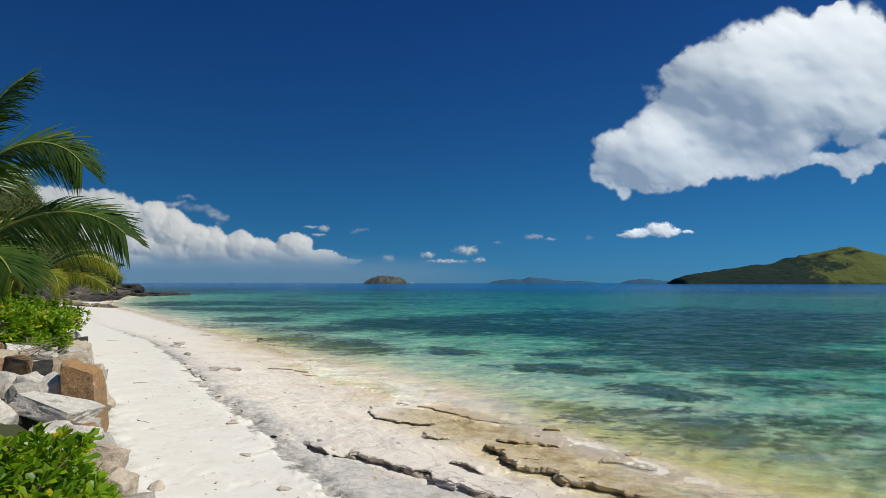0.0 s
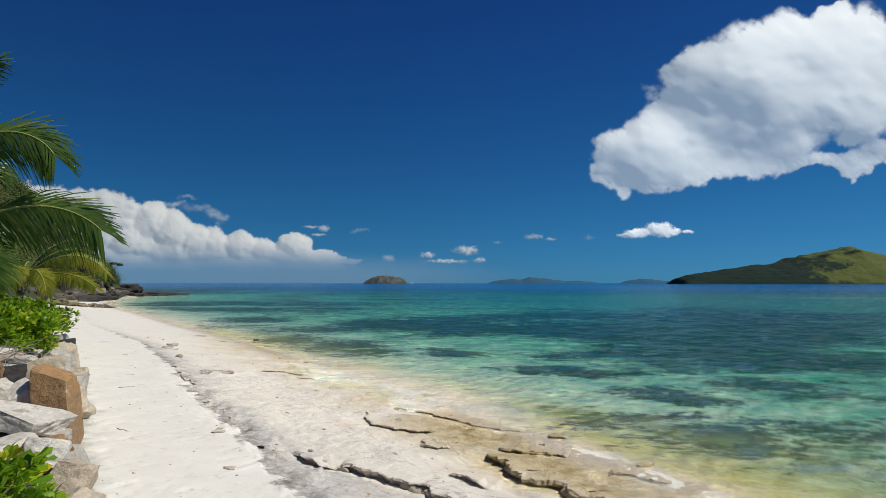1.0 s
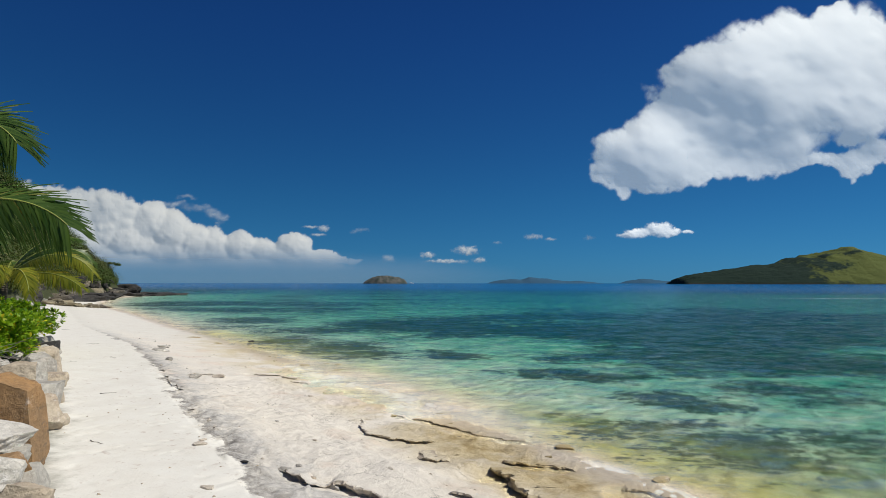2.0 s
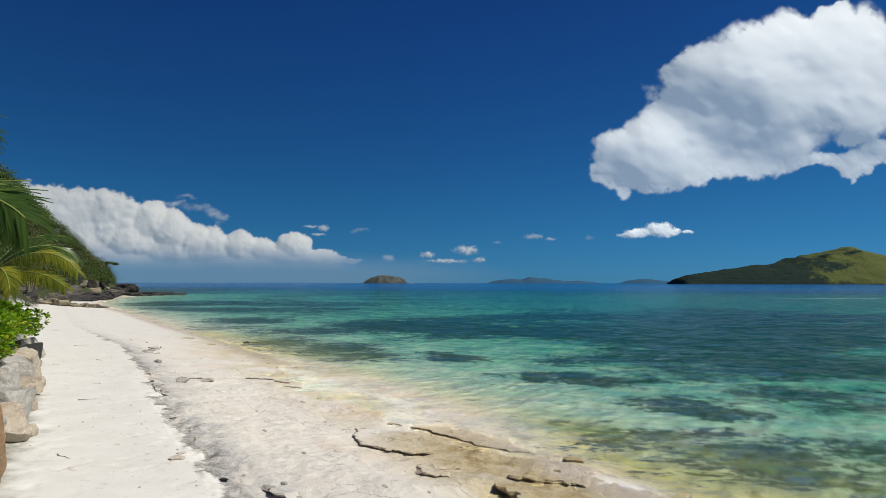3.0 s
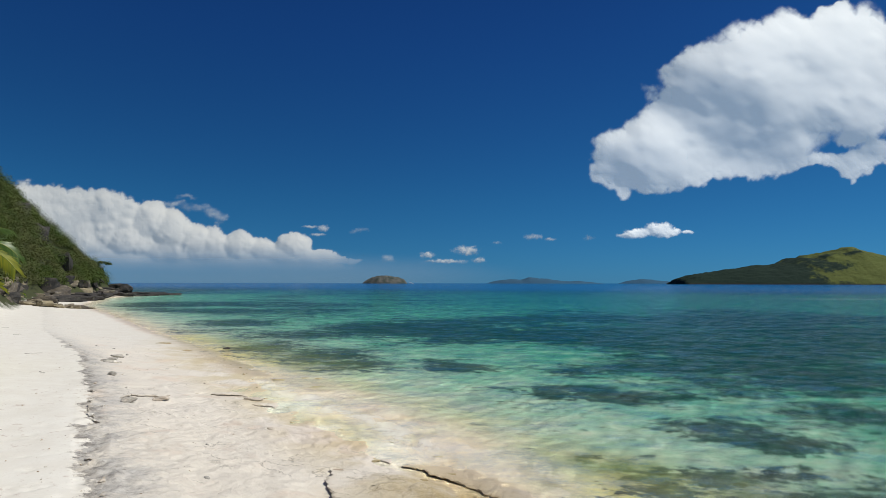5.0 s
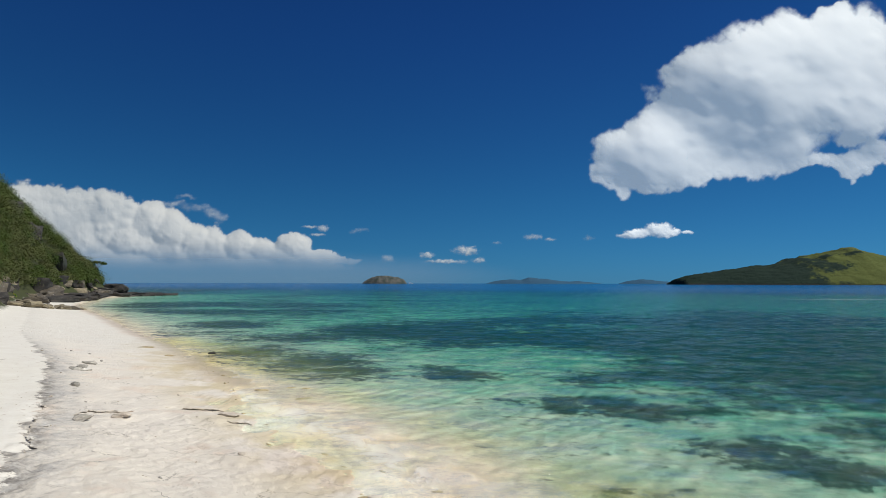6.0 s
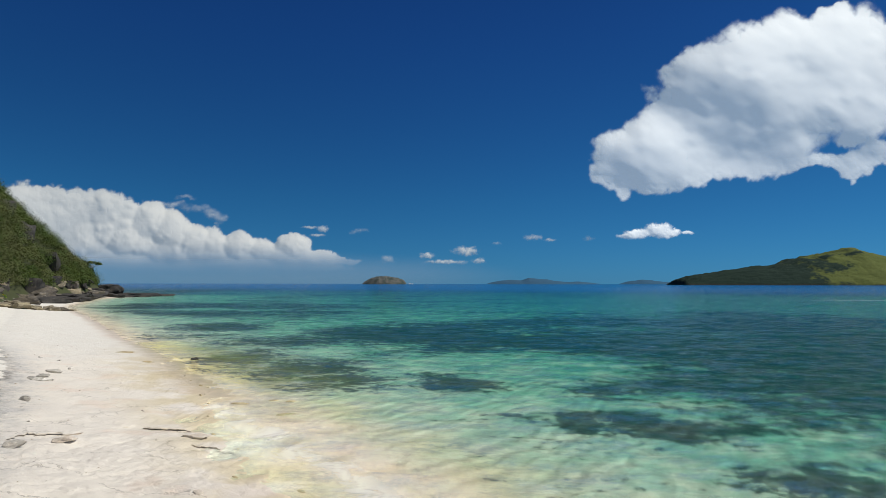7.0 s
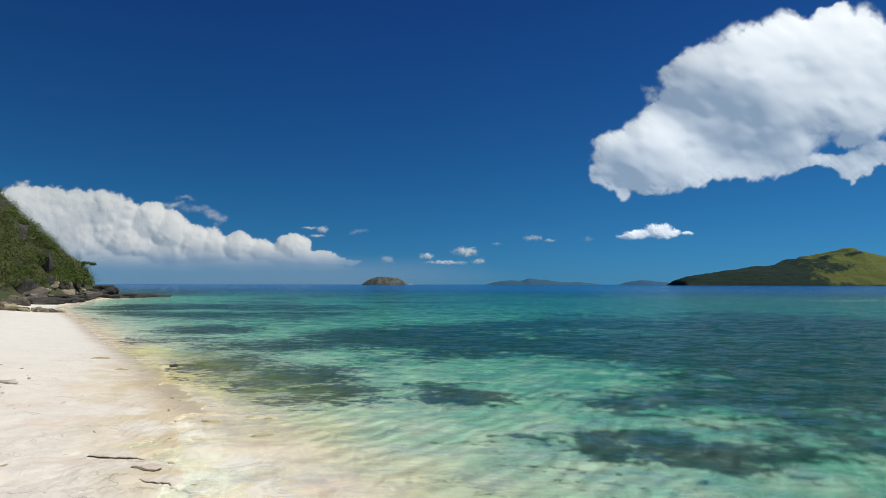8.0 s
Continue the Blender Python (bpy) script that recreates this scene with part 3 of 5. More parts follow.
# ---- broken rock ----
def boulder_mesh(seed, cuts=13, rough=0.035, sub=5, tight=0.50, blocky=0):
    """A broken rock about 2 across: a ball cut by planes, then worn."""
    rnd = random.Random(seed)
    bm = bmesh.new()
    bmesh.ops.create_icosphere(bm, subdivisions=sub, radius=1.12)
    co = np.array([v.co[:] for v in bm.verts])
    faces = [[v.index for v in f.verts] for f in bm.faces]
    bm.free()
    planes = []
    if blocky:
        for side in ((1, 0, 0), (-1, 0, 0), (0, 1, 0), (0, -1, 0), (0, 0, 1), (0, 0, -1)):
            n = (Vector(side) + (0.16 if blocky < 2 else 0.06) * Vector((rnd.gauss(0, 1), rnd.gauss(0, 1), rnd.gauss(0, 1)))).normalized()
            planes.append((n, rnd.uniform(0.56, 0.70) if blocky < 2 else rnd.uniform(0.62, 0.68)))
    for _ in range(cuts):
        planes.append((Vector((rnd.gauss(0, 1), rnd.gauss(0, 1), rnd.gauss(0, 0.9))).normalized(), rnd.uniform(tight if blocky < 2 else 0.76, 0.88)))
    for n, o in planes:
        over = np.maximum(0, co @ np.array(n) - o)
        co -= np.outer(over * 0.96, np.array(n))
    r = np.linalg.norm(co, axis=1, keepdims=True)
    d = rough * fbm(co[:, 0] * 1.6 + seed, co[:, 1] * 1.6, co[:, 2] * 1.6, 5, seed)
    d += rough * 0.35 * fbm(co[:, 0] * 7, co[:, 1] * 7, co[:, 2] * 7 + seed, 3, seed + 5)
    co += co / r * d[:, None]
    me = mesh("boulder", co, faces)
    me.set_sharp_from_angle(angle=radians(32))
    return me


# ---- limestone ledges: the broken front edges of the beds ----
def ledge(number, line, drop, seed, gap):
    pts = np.array(line, float)
    seg = np.hypot(*np.diff(pts, axis=0).T)
    at = np.concatenate([[0], np.cumsum(seg)])
    u = np.arange(0, at[-1], 0.02)
    cx, cy = np.interp(u, at, pts[:, 0]), np.interp(u, at, pts[:, 1])
    for _ in range(6):
        cx[1:-1], cy[1:-1] = (cx[:-2] + cx[1:-1] * 2 + cx[2:]) / 4, (cy[:-2] + cy[1:-1] * 2 + cy[2:]) / 4
    tx, ty = np.gradient(cx), np.gradient(cy)
    ln = np.hypot(tx, ty)
    nx, ny = ty / ln, -tx / ln
    taper = step01(np.minimum(u, at[-1] - u), 0.0, min(0.35, 0.15 * at[-1]))
    taper = taper * step01(fbm(u * 0.9, seed, 5, 3, seed + 6), gap - 0.12, gap + 0.12)
    # the bed breaks into blocks with open joints between them
    rnd = random.Random(seed)
    joints = [0.0]
    while joints[-1] < at[-1]:
        joints.append(joints[-1] + rnd.choice((rnd.uniform(0.10, 0.35), rnd.uniform(0.4, 1.3))))
    joints = np.array(joints)
    block = np.searchsorted(joints, u, side="right") - 1
    shove = np.array([rnd.uniform(-0.07, 0.05) for _ in joints])[block]
    tall = np.array([rnd.uniform(0.45, 1.1) for _ in joints])[block]
    raised = np.array([rnd.uniform(-0.006, 0.012) for _ in joints])[block]
    seam = np.abs(u[:, None] - joints[None, :]).min(1)
    notch = (1 - step01(seam, 0.006, 0.026)) * (fbm(u * 0.7, seed, 8, 2, seed + 8) > -0.05)
    bite = 0.13 * fbm(u * 1.3, seed, 0, 5, seed, 0.6) + shove - 0.05 * notch + 0.010 * fbm(u * 14, seed, 2, 2, seed + 2)
    lip = (0.003 + 0.012 * drop + 0.004 * fbm(u * 1.1, seed, 7, 3, seed + 3)) * taper
    fallen = drop
    drop = drop * tall
    rows = ((-0.85, -1.5, 0.0), (-0.45, 0.5, 0.0), (-0.25, 0.7, 0.0), (-0.10, 1.0, 0.0), (-0.012, 1.0, 0.0), (0.004, 0.8, -0.06), (0.010, 0.0, -0.20), (0.002, 0.0, -0.40), (-0.025, 0.0, -0.58), (-0.075, 0.0, -0.80), (-0.10, 0.0, -1.8))
    verts = []
    for i, (s, up, down) in enumerate(rows):
        jag = 0.020 * fbm(u * 7, i * 0.9, seed, 4, seed + 9, 0.6) * (i > 3)
        off = s + bite * float(np.clip(1.6 + 2.4 * s, 0.0, 1.0)) + jag
        x, y = cx + nx * off, cy + ny * off
        z = land(x, y, number) + lip * up + drop * down * taper + (0.006 * fbm(x * 8, y * 8, i, 2, seed) + raised * taper * min(i, 2) / 2 if i < 6 else 0) - (fallen + 0.05) * (1 - taper)
        verts.append(np.stack([x, y, z], 1))
    v = np.stack(verts, 1).reshape(-1, 3)
    me = mesh("ledge", v, grid_faces(len(u), len(rows))[:, ::-1])
    me.set_sharp_from_angle(angle=radians(38))
    mark(me, "broken", np.tile([0, 0, 0, 0, 0.2, 0.7, 1, 1, 1, 1, 1], len(u)))
    mark(me, "edge", v[:, 0] - edge(v[:, 1]))
    mark(me, "sea", (v[:, 0] - shore(v[:, 1])) * 0.8)
    for name, values in zip(("ochre", "pink"), stains(v[:, 0], v[:, 1])):
        mark(me, name, values)
    mark(me, "reef", np.full(len(v), -1.0))
    mark(me, "inland", np.full(len(v), -5.0))
    bed = tagged(solid("rock_ledge", me, GROUND), "cracked cream limestone ledge with a dark broken front edge", "rock ledge", group="limestone ledges")
    # broken blocks along the front
    k = rnd.uniform(0.0, 0.2)
    while k < at[-1] - 0.1:
        long = rnd.choice((rnd.uniform(0.12, 0.26), rnd.uniform(0.26, 0.52)))
        i = min(int((k + long / 2) / 0.02), len(u) - 1)
        if taper[i] > 0.3 and rnd.random() < 0.16:
            high = fallen * rnd.uniform(0.6, 0.95) + 0.03
            x, y = float(cx[i] + nx[i] * (bite[i] - 0.10)), float(cy[i] + ny[i] * (bite[i] - 0.10))
            ochre = float(stains(np.array([x]), np.array([y]))[0][0])
            block_me = BLOCKS[rnd.randrange(5) + (10 if ochre > 0.45 else 5 if ochre > 0.12 or rnd.random() < 0.3 else 0)]
            top = float(land(np.array([x]), np.array([y]), number)[0]) + rnd.uniform(-0.035, -0.008)
            m4 = Matrix.Translation((x, y, top - high * 0.5)) @ pose(0, 0, 0, rnd.uniform(-4, 4), rnd.uniform(-4, 4), math.degrees(math.atan2(ty[i], tx[i])) + rnd.uniform(-14, 14)) @ Matrix.Diagonal((long / 1.25, rnd.uniform(0.2, 0.34) / 1.25, high / 1.25, 1))
            solid("block", block_me, None, bed, m4=m4)
        k += long * rnd.uniform(0.85, 1.15)
    return bed


BLOCKS = []
for mat in (PALE_ROCK, TAN_ROCK, YELLOW_ROCK):
    for k in range(5):
        me = boulder_mesh(900 + k, 7, 0.09, 4, 0.62, 1)
        me.materials.append(mat)
        BLOCKS.append(me)
for k, (line, drop, _) in enumerate(SCARPS):
    ledge(k, line, drop, 300 + 7 * k, -0.38 if k == 0 else -0.9 if 1 <= k <= 4 else 0.30 if k == 12 else -0.25 if k < 5 or k > 9 else -0.6)

# ---- sea ----
m = Nodes("lagoon_water")
p = m.coords()
swing = m.noise(0.7, 9, 0.76, m.stretch(p, (0.8, 1.2, 1), 12))
deep = m.math("MULTIPLY", m.attr("depth"), m.remap(swing, 0.34, 0.66, 0.50, 1.50))
tint = m.put("ShaderNodeCombineColor")
for i, keep in enumerate((0.14, 0.55, 0.485)):
    m.set(tint.inputs[i], m.math("POWER", keep, deep))
swell = m.noise(0.16, 3, 0.5, m.stretch(p, (0.5, 1.5, 1), 12))
chop = m.noise(2.2, 6, 0.70, m.stretch(p, (0.75, 1.3, 1), 14))
fine_chop = m.noise(8.0, 5, 0.65, m.stretch(p, (0.6, 1.5, 1), 22))
wave_n = m.bump(fine_chop, 1.0, 0.022, m.bump(chop, 1.0, 0.11, m.bump(swell, 0.6, 0.6)))
calm_n = m.bump(fine_chop, 1.0, 0.005, m.bump(chop, 1.0, 0.022, m.bump(swell, 0.6, 0.2)))
clear = m.put("ShaderNodeBsdfRefraction", {"Color": tint.outputs[0], "Roughness": 0.0, "IOR": 1.33, "Normal": calm_n})
glow_col = m.mix(m.remap(deep, 0.8, 1.8), (0.008, 0.105, 0.13), (0.014, 0.152, 0.285))
glow_col = m.mix(m.remap(deep, 2.6, 6.0), glow_col, (0.006, 0.11, 0.29))
body = m.put("ShaderNodeBsdfDiffuse", {"Color": glow_col})
murk = m.math("SUBTRACT", 1.0, m.math("POWER", 0.81, deep))
under = m.put("ShaderNodeMixShader", {0: murk, 1: clear.outputs[0], 2: body.outputs[0]})
gloss = m.put("ShaderNodeBsdfGlossy", {"Roughness": 0.05, "Normal": wave_n})
gusts = m.remap(m.noise(0.5, 10, 0.78, m.stretch(p, (0.8, 1.2, 1), -10)), 0.40, 0.60, 0.2, 1.5)
gusts = m.math("MULTIPLY", gusts, m.remap(m.noise(1.6, 8, 0.8, m.stretch(p, (0.7, 1.3, 1), 8)), 0.42, 0.58, 0.3, 1.9))
fres = m.math("MINIMUM", m.math("MULTIPLY", m.put("ShaderNodeFresnel", {"IOR": 1.33, "Normal": wave_n}).outputs[0], gusts), 0.60)
surf = m.put("ShaderNodeMixShader", {0: fres, 1: under.outputs[0], 2: gloss.outputs[0]})
foam_n = m.noise(1.1, 8, 0.68, m.stretch(p, (1, 1, 1)), 0.8)
foam_f = m.math("MULTIPLY", m.attr("foam"), m.remap(foam_n, 0.36, 0.58, 0.0, 0.95))
foam = m.put("ShaderNodeBsdfDiffuse", {"Color": (0.85, 0.87, 0.87)})
surf = m.put("ShaderNodeMixShader", {0: foam_f, 1: surf.outputs[0], 2: foam.outputs[0]})
m.l.new(surf.outputs[0], m.out.inputs[0])
WATER = m.mat

wx = axis(-4900, -8.0, 14.0, 4900, 0.16, 1.04)
wy = axis(-400, 7.0, 34.0, 4950, 0.16, 1.035)
X, Y = (v.ravel() for v in np.meshgrid(wx, wy, indexing="ij"))
D = np.maximum(0.0, -land(X, Y))
ripple = 0.03 * fbm(X * 0.8, Y * 1.1, 0.0, 3, 91) * np.exp(-np.hypot(X, Y - 10) / 60)
off = (X - shore(Y)) * 0.8
swash = 0.075 * step01(Y, 13.5, 16) * (1 - step01(Y, 20, 25)) * (1 - step01(off, 0.2, 2.2))
me = mesh("sea", np.stack([X, Y, swash + np.where(D > 0.1, ripple, 0.3 * ripple)], 1), grid_faces(len(wx), len(wy)))
mark(me, "depth", D + swash)
wash = step01(off, -0.6, 0.1) * (1 - step01(off, 0.2, 1.5)) * step01(fbm(X * 0.12, Y * 0.12, 0, 2, 55), -0.15, 0.35)
surge = np.exp(-(((off + 0.55 + 0.4 * fbm(X * 0.5, Y * 0.5, 0, 4, 56)) / 0.45) ** 2)) * step01(Y, 13.5, 16) * (1 - step01(Y, 22, 27))
crest = np.exp(-((Y - (118 - 0.10 * (X - 75))) / 1.6) ** 2) * step01(X, 58, 85) * (1 - step01(X, 150, 190))
splash = np.exp(-(((X - 3.1 + 0.62 * (Y - 10.6)) / 0.32) ** 2)) * step01(Y, 8.2, 9.4) * (1 - step01(Y, 11.0, 12.0))
mark(me, "foam", np.maximum(np.maximum(0.22 * wash, 0.45 * surge), np.maximum(0.3 * crest, 0.6 * splash)))
water = solid("water", me, WATER)
water.visible_shadow = False
tagged(water, "clear turquoise lagoon water over dark reef patches", "sea", kind="structure")


# ---- boulders ----
def rest(me, m4):
    """The lowest point of a mesh at a pose."""
    co = np.empty(len(me.vertices) * 3)
    me.vertices.foreach_get("co", co)
    r = np.array(m4.to_3x3())
    return float((co.reshape(-1, 3) @ r.T)[:, 2].min())


def boulder(seed, x, y, sx, sy, sz, turn, material, label, sink=0.12, base=None, lean=(0, 0), cuts=10, rough=0.075, blocky=1):
    me = boulder_mesh(seed, cuts, rough, 5, 0.62 if blocky < 2 else 0.76, blocky)
    m4 = pose(0, 0, 0, lean[0], lean[1], turn) @ Matrix.Diagonal((sx / 2, sy / 2, sz / 2, 1))
    low = rest(me, m4)
    z = (height(x, y) if base is None else base) - sink * sz - low
    ob = solid("boulder", me, material, m4=Matrix.Translation((x, y, z)) @ m4)
    return tagged(ob, label, "boulder", group="boulder sea wall")


BOULDERS = [
    (11, -5.78, 9.0, 0.64, 0.68, 1.76, 12, BROWN_ROCK, "tall rust-brown block boulder at the foot of the bank", None),
    (12, -5.62, 8.15, 1.50, 0.85, 0.40, -14, PALE_ROCK, "long grey overhanging slab boulder in the sea wall", 1.20),
    (13, -4.85, 7.45, 0.66, 0.62, 0.42, 35, PALE_ROCK, "angular pale grey boulder in the sea wall", 1.02),
    (14, -4.30, 7.15, 0.60, 0.62, 0.66, 10, TAN_ROCK, "rounded tan boulder on the sand", None),
    (15, -3.72, 6.4, 0.56, 0.62, 0.52, -15, TAN_ROCK, "worn tan boulder at the wall's foot", None),
    (38, -6.38, 8.5, 0.52, 0.45, 0.32, 50, GREY_ROCK, "dark grey chunk boulder wedged in the sea wall", 1.42),
    (39, -6.62, 9.0, 0.52, 0.45, 0.50, -30, PALE_ROCK, "fractured white-grey boulder in the sea wall", 1.35),
    (40, -5.35, 7.65, 0.85, 0.6, 0.36, -25, PALE_ROCK, "pale cracked slab boulder in the sea wall", 1.02),
    (41, -5.05, 7.9, 0.9, 0.7, 0.5, 15, GREY_ROCK, "grey boulder under the overhanging slab", 0.72),
    (42, -6.85, 11.3, 0.42, 0.36, 0.32, 15, TAN_ROCK, "small tan boulder on the sand", None),
    (43, -7.35, 9.6, 0.5, 0.5, 0.42, 15, BROWN_ROCK, "brown boulder in the sea wall", 1.62),
    (16, -3.35, 6.2, 0.42, 0.4, 0.34, 40, GREY_ROCK, "small grey boulder half sunk in sand", None),
    (17, -6.35, 8.95, 0.75, 0.6, 0.5, 60, PALE_ROCK, "fractured white-grey boulder in the sea wall", 1.2),
    (18, -7.1, 9.1, 0.95, 0.8, 0.6, 15, PALE_ROCK, "fractured white-grey boulder in the sea wall", 1.28),
    (19, -7.45, 10.1, 0.75, 0.6, 0.45, 75, DARK_ROCK, "dark weathered boulder in the sea wall", 1.5),
    (20, -8.4, 10.2, 1.0, 0.8, 0.7, -10, BROWN_ROCK, "brown boulder in the sea wall", 1.4),
    (21, -7.3, 10.8, 0.9, 0.8, 0.75, 25, TAN_ROCK, "tan boulder under the shrubs", 1.4),
    (22, -6.95, 10.9, 0.8, 0.8, 0.8, -20, TAN_ROCK, "tan boulder at the wall's foot", None),
    (23, -8.75, 13.1, 0.7, 0.65, 0.95, 5, GREY_ROCK, "upright grey boulder at the wall's foot", None),
    (24, -8.25, 13.0, 0.7, 0.6, 0.5, 50, TAN_ROCK, "tan boulder at the wall's foot", None),
    (25, -10.1, 15.2, 1.0, 0.9, 1.0, 12, GREY_ROCK, "grey boulder at the wall's foot", None),
    (26, -9.4, 14.6, 0.8, 0.7, 0.6, -30, TAN_ROCK, "tan boulder at the wall's foot", None),
    (27, -10.7, 16.3, 1.0, 0.9, 0.9, 33, TAN_ROCK, "tan boulder at the wall's foot", None),
    (28, -11.6, 17.4, 1.0, 0.9, 0.9, 70, GREY_ROCK, "grey boulder at the wall's foot", None),
    (29, -12.6, 18.9, 1.0, 1.0, 0.95, 20, DARK_ROCK, "dark grey boulder at the wall's foot", None),
    (30, -13.8, 20.5, 1.1, 0.9, 0.9, -20, GREY_ROCK, "grey boulder at the wall's foot", None),
    (31, -7.7, 12.0, 0.9, 0.8, 0.9, 15, GREY_ROCK, "grey boulder at the wall's foot", None),
    (32, -6.9, 8.0, 0.9, 0.7, 0.6, 80, PALE_ROCK, "pale grey boulder in the sea wall", 1.1),
    (33, -5.2, 6.4, 1.0, 0.9, 0.8, 28, GREY_ROCK, "grey boulder in the sea wall", 0.8),
    (35, -6.3, 7.8, 0.85, 0.7, 0.6, 5, PALE_ROCK, "fractured white-grey boulder in the sea wall", 1.05),
    (36, -7.6, 8.5, 0.9, 0.8, 0.6, 65, GREY_ROCK, "grey boulder in the sea wall", 1.25),
    (37, -7.0, 7.3, 0.9, 0.8, 0.6, 25, GREY_ROCK, "grey boulder in the sea wall", 1.1),
    (34, -6.2, 7.2, 0.9, 0.8, 0.6, 28, PALE_ROCK, "pale grey boulder in the sea wall", 1.1),
]
LEANS = {11: (0, -4), 12: (-4, 9), 40: (6, -8), 38: (20, 12), 39: (-15, 20), 13: (-12, 10), 17: (18, -20), 18: (-15, 12), 35: (20, 15), 34: (-10, 22), 33: (12, -8), 14: (0, 12), 15: (-8, 14)}
for seed, x, y, sx, sy, sz, turn, mat, label, base in BOULDERS:
    boulder(seed, x, y, 1.1 * sx, 1.1 * sy, 1.1 * sz, turn, mat, label, base=base, lean=LEANS.get(seed, (0, 0)), blocky=2 if seed == 11 else 1, rough=0.035 if seed == 11 else 0.048, cuts=3 if seed == 11 else 10)
rnd = random.Random(21)
for k in range(44):
    y = 6.0 + 20.0 * (k + rnd.random()) / 44
    x = float(wall_line(y)) - rnd.uniform(0.5, 2.6)
    big = rnd.uniform(0.55, 1.0)
    mat, hue = ((GREY_ROCK, "grey"), (TAN_ROCK, "tan"), (PALE_ROCK, "pale grey"), (BROWN_ROCK, "brown"), (GREY_ROCK, "grey"))[k % 5]
    boulder(60 + k, x, y, big * 1.2, big, big * 0.75, rnd.uniform(0, 360), mat, hue + " boulder wedged in the sea wall", sink=0.3)


# ---- leaves: many small meshes laid out by arrays ----
def frames(dirs, rolls):
    """Rotations whose local y follows dirs, turned about it by rolls."""
    y = dirs / np.linalg.norm(dirs, axis=1, keepdims=True)
    ref = np.where(np.abs(y[:, 2:3]) > 0.95, np.array([[1.0, 0, 0]]), np.array([[0, 0, 1.0]]))
    x = np.cross(y, ref)
    x /= np.linalg.norm(x, axis=1, keepdims=True)
    z = np.cross(x, y)
    c, s = np.cos(rolls)[:, None], np.sin(rolls)[:, None]
    return np.stack([x * c + z * s, y, z * c - x * s], 2)


def scatter(base_v, base_f, at, rot, size):
    """Copies of a small mesh, joined into one."""
    v = np.einsum("nij,kj->nki", rot, base_v) * size[:, None, None] + at[:, None, :]
    n, k = len(at), len(base_v)
    f = (np.asarray(base_f)[None] + (np.arange(n) * k)[:, None, None]).reshape(-1, np.shape(base_f)[1])
    return v.reshape(-1, 3), f


# a spoon-shaped leaf of length 1, along y, cupped
LEAF_V = np.array([(0, 0, 0), (-.13, .35, .05), (0, .35, .0), (.13, .35, .05), (-.25, .74, .06), (0, .74, .02), (.25, .74, .06), (0, 1.0, -.03)], float)
LEAF_T = np.array([(0, 2, 1), (0, 3, 2), (1, 2, 5), (1, 5, 4), (2, 3, 6), (2, 6, 5), (4, 5, 7), (5, 6, 7)])


def bush(x, y, rx, ry, rz, base, count, label, seed, leaf=0.12):
    """A strand shrub: a mound of leaf rosettes on short stems."""
    rng = np.random.default_rng(seed)
    root = tagged(new("shrub"), label, "shrub", group="shrubs on the boulder bank")
    root.location = (x, y, base)
    d = rng.normal(size=(count, 3))
    d[:, 2] = np.abs(d[:, 2]) - 0.15
    d /= np.linalg.norm(d, axis=1, keepdims=True)
    lump = 1 + 0.28 * fbm(d[:, 0] * 2.2, d[:, 1] * 2.2, d[:, 2] * 2.2, 3, seed)
    depth_in = 1 - 0.35 * rng.random(count) ** 2
    tips = d * np.array([rx, ry, rz]) * (lump * depth_in)[:, None]
    grow = d + np.array([0.1, 0, 0.7]) + 0.35 * rng.normal(size=(count, 3))
    per = 11
    ang = rng.random((count, per)) * 0.6 + np.arange(per) * 2.4
    tilt = np.linspace(0.25, 1.25, per)[None] + 0.15 * rng.normal(size=(count, per))
    axes = frames(grow, rng.random(count) * 6.28)
    loc = np.stack([np.sin(tilt) * np.cos(ang), np.cos(tilt), np.sin(tilt) * np.sin(ang)], 2)
    dirs = np.einsum("nij,nkj->nki", axes, loc).reshape(-1, 3)
    at = np.repeat(tips, per, 0) + 0.02 * rng.normal(size=(count * per, 3))
    rot = frames(dirs, 0.5 * rng.normal(size=len(dirs)))
    size = leaf * rng.uniform(0.65, 1.15, len(dirs))
    v, f = scatter(LEAF_V, LEAF_T, at, rot, size)
    solid("leaves", mesh("shrub_leaves", v, f), BUSH_LEAF, root)
    stems = []
    for i in range(0, count, max(1, count // 70)):
        t = tips[i]
        stems.append(tube([(0.25 * t[0], 0.25 * t[1], -0.25), (0.7 * t[0], 0.7 * t[1], 0.55 * t[2]), tuple(t)], [0.018, 0.011, 0.005], 5))
    solid("stems", mesh("shrub_stems", *join(stems)), TWIG, root)
    return root


bush(-4.4, 5.0, 1.15, 1.1, 0.75, 0.95, 620, "glossy bright-green strand shrub spilling over grey boulders", 1, 0.15)
bush(-6.3, 5.9, 0.8, 0.8, 0.5, 1.4, 180, "glossy bright-green strand shrub behind grey boulders", 2, 0.18)
bush(-12.15, 14.9, 1.9, 1.9, 1.05, 1.6, 950, "dense bright-green strand shrub mound above the boulders", 3, 0.165)
bush(-13.95, 17.5, 1.8, 1.9, 0.95, 1.7, 750, "dense bright-green strand shrub mound above the boulders", 4, 0.165)
bush(-15.1, 19.2, 1.8, 1.9, 0.9, 1.75, 600, "dense bright-green strand shrub mound above the boulders", 5, 0.165)
bush(-17.4, 22.2, 1.8, 1.8, 0.8, 1.75, 450, "dense bright-green strand shrub mound above the boulders", 6, 0.165)


bush(-62.4, 83.6, 2.0, 1.8, 1.5, 1.2, 420, "bright-green shrub at the foot of the wooded headland", 7, 0.34)


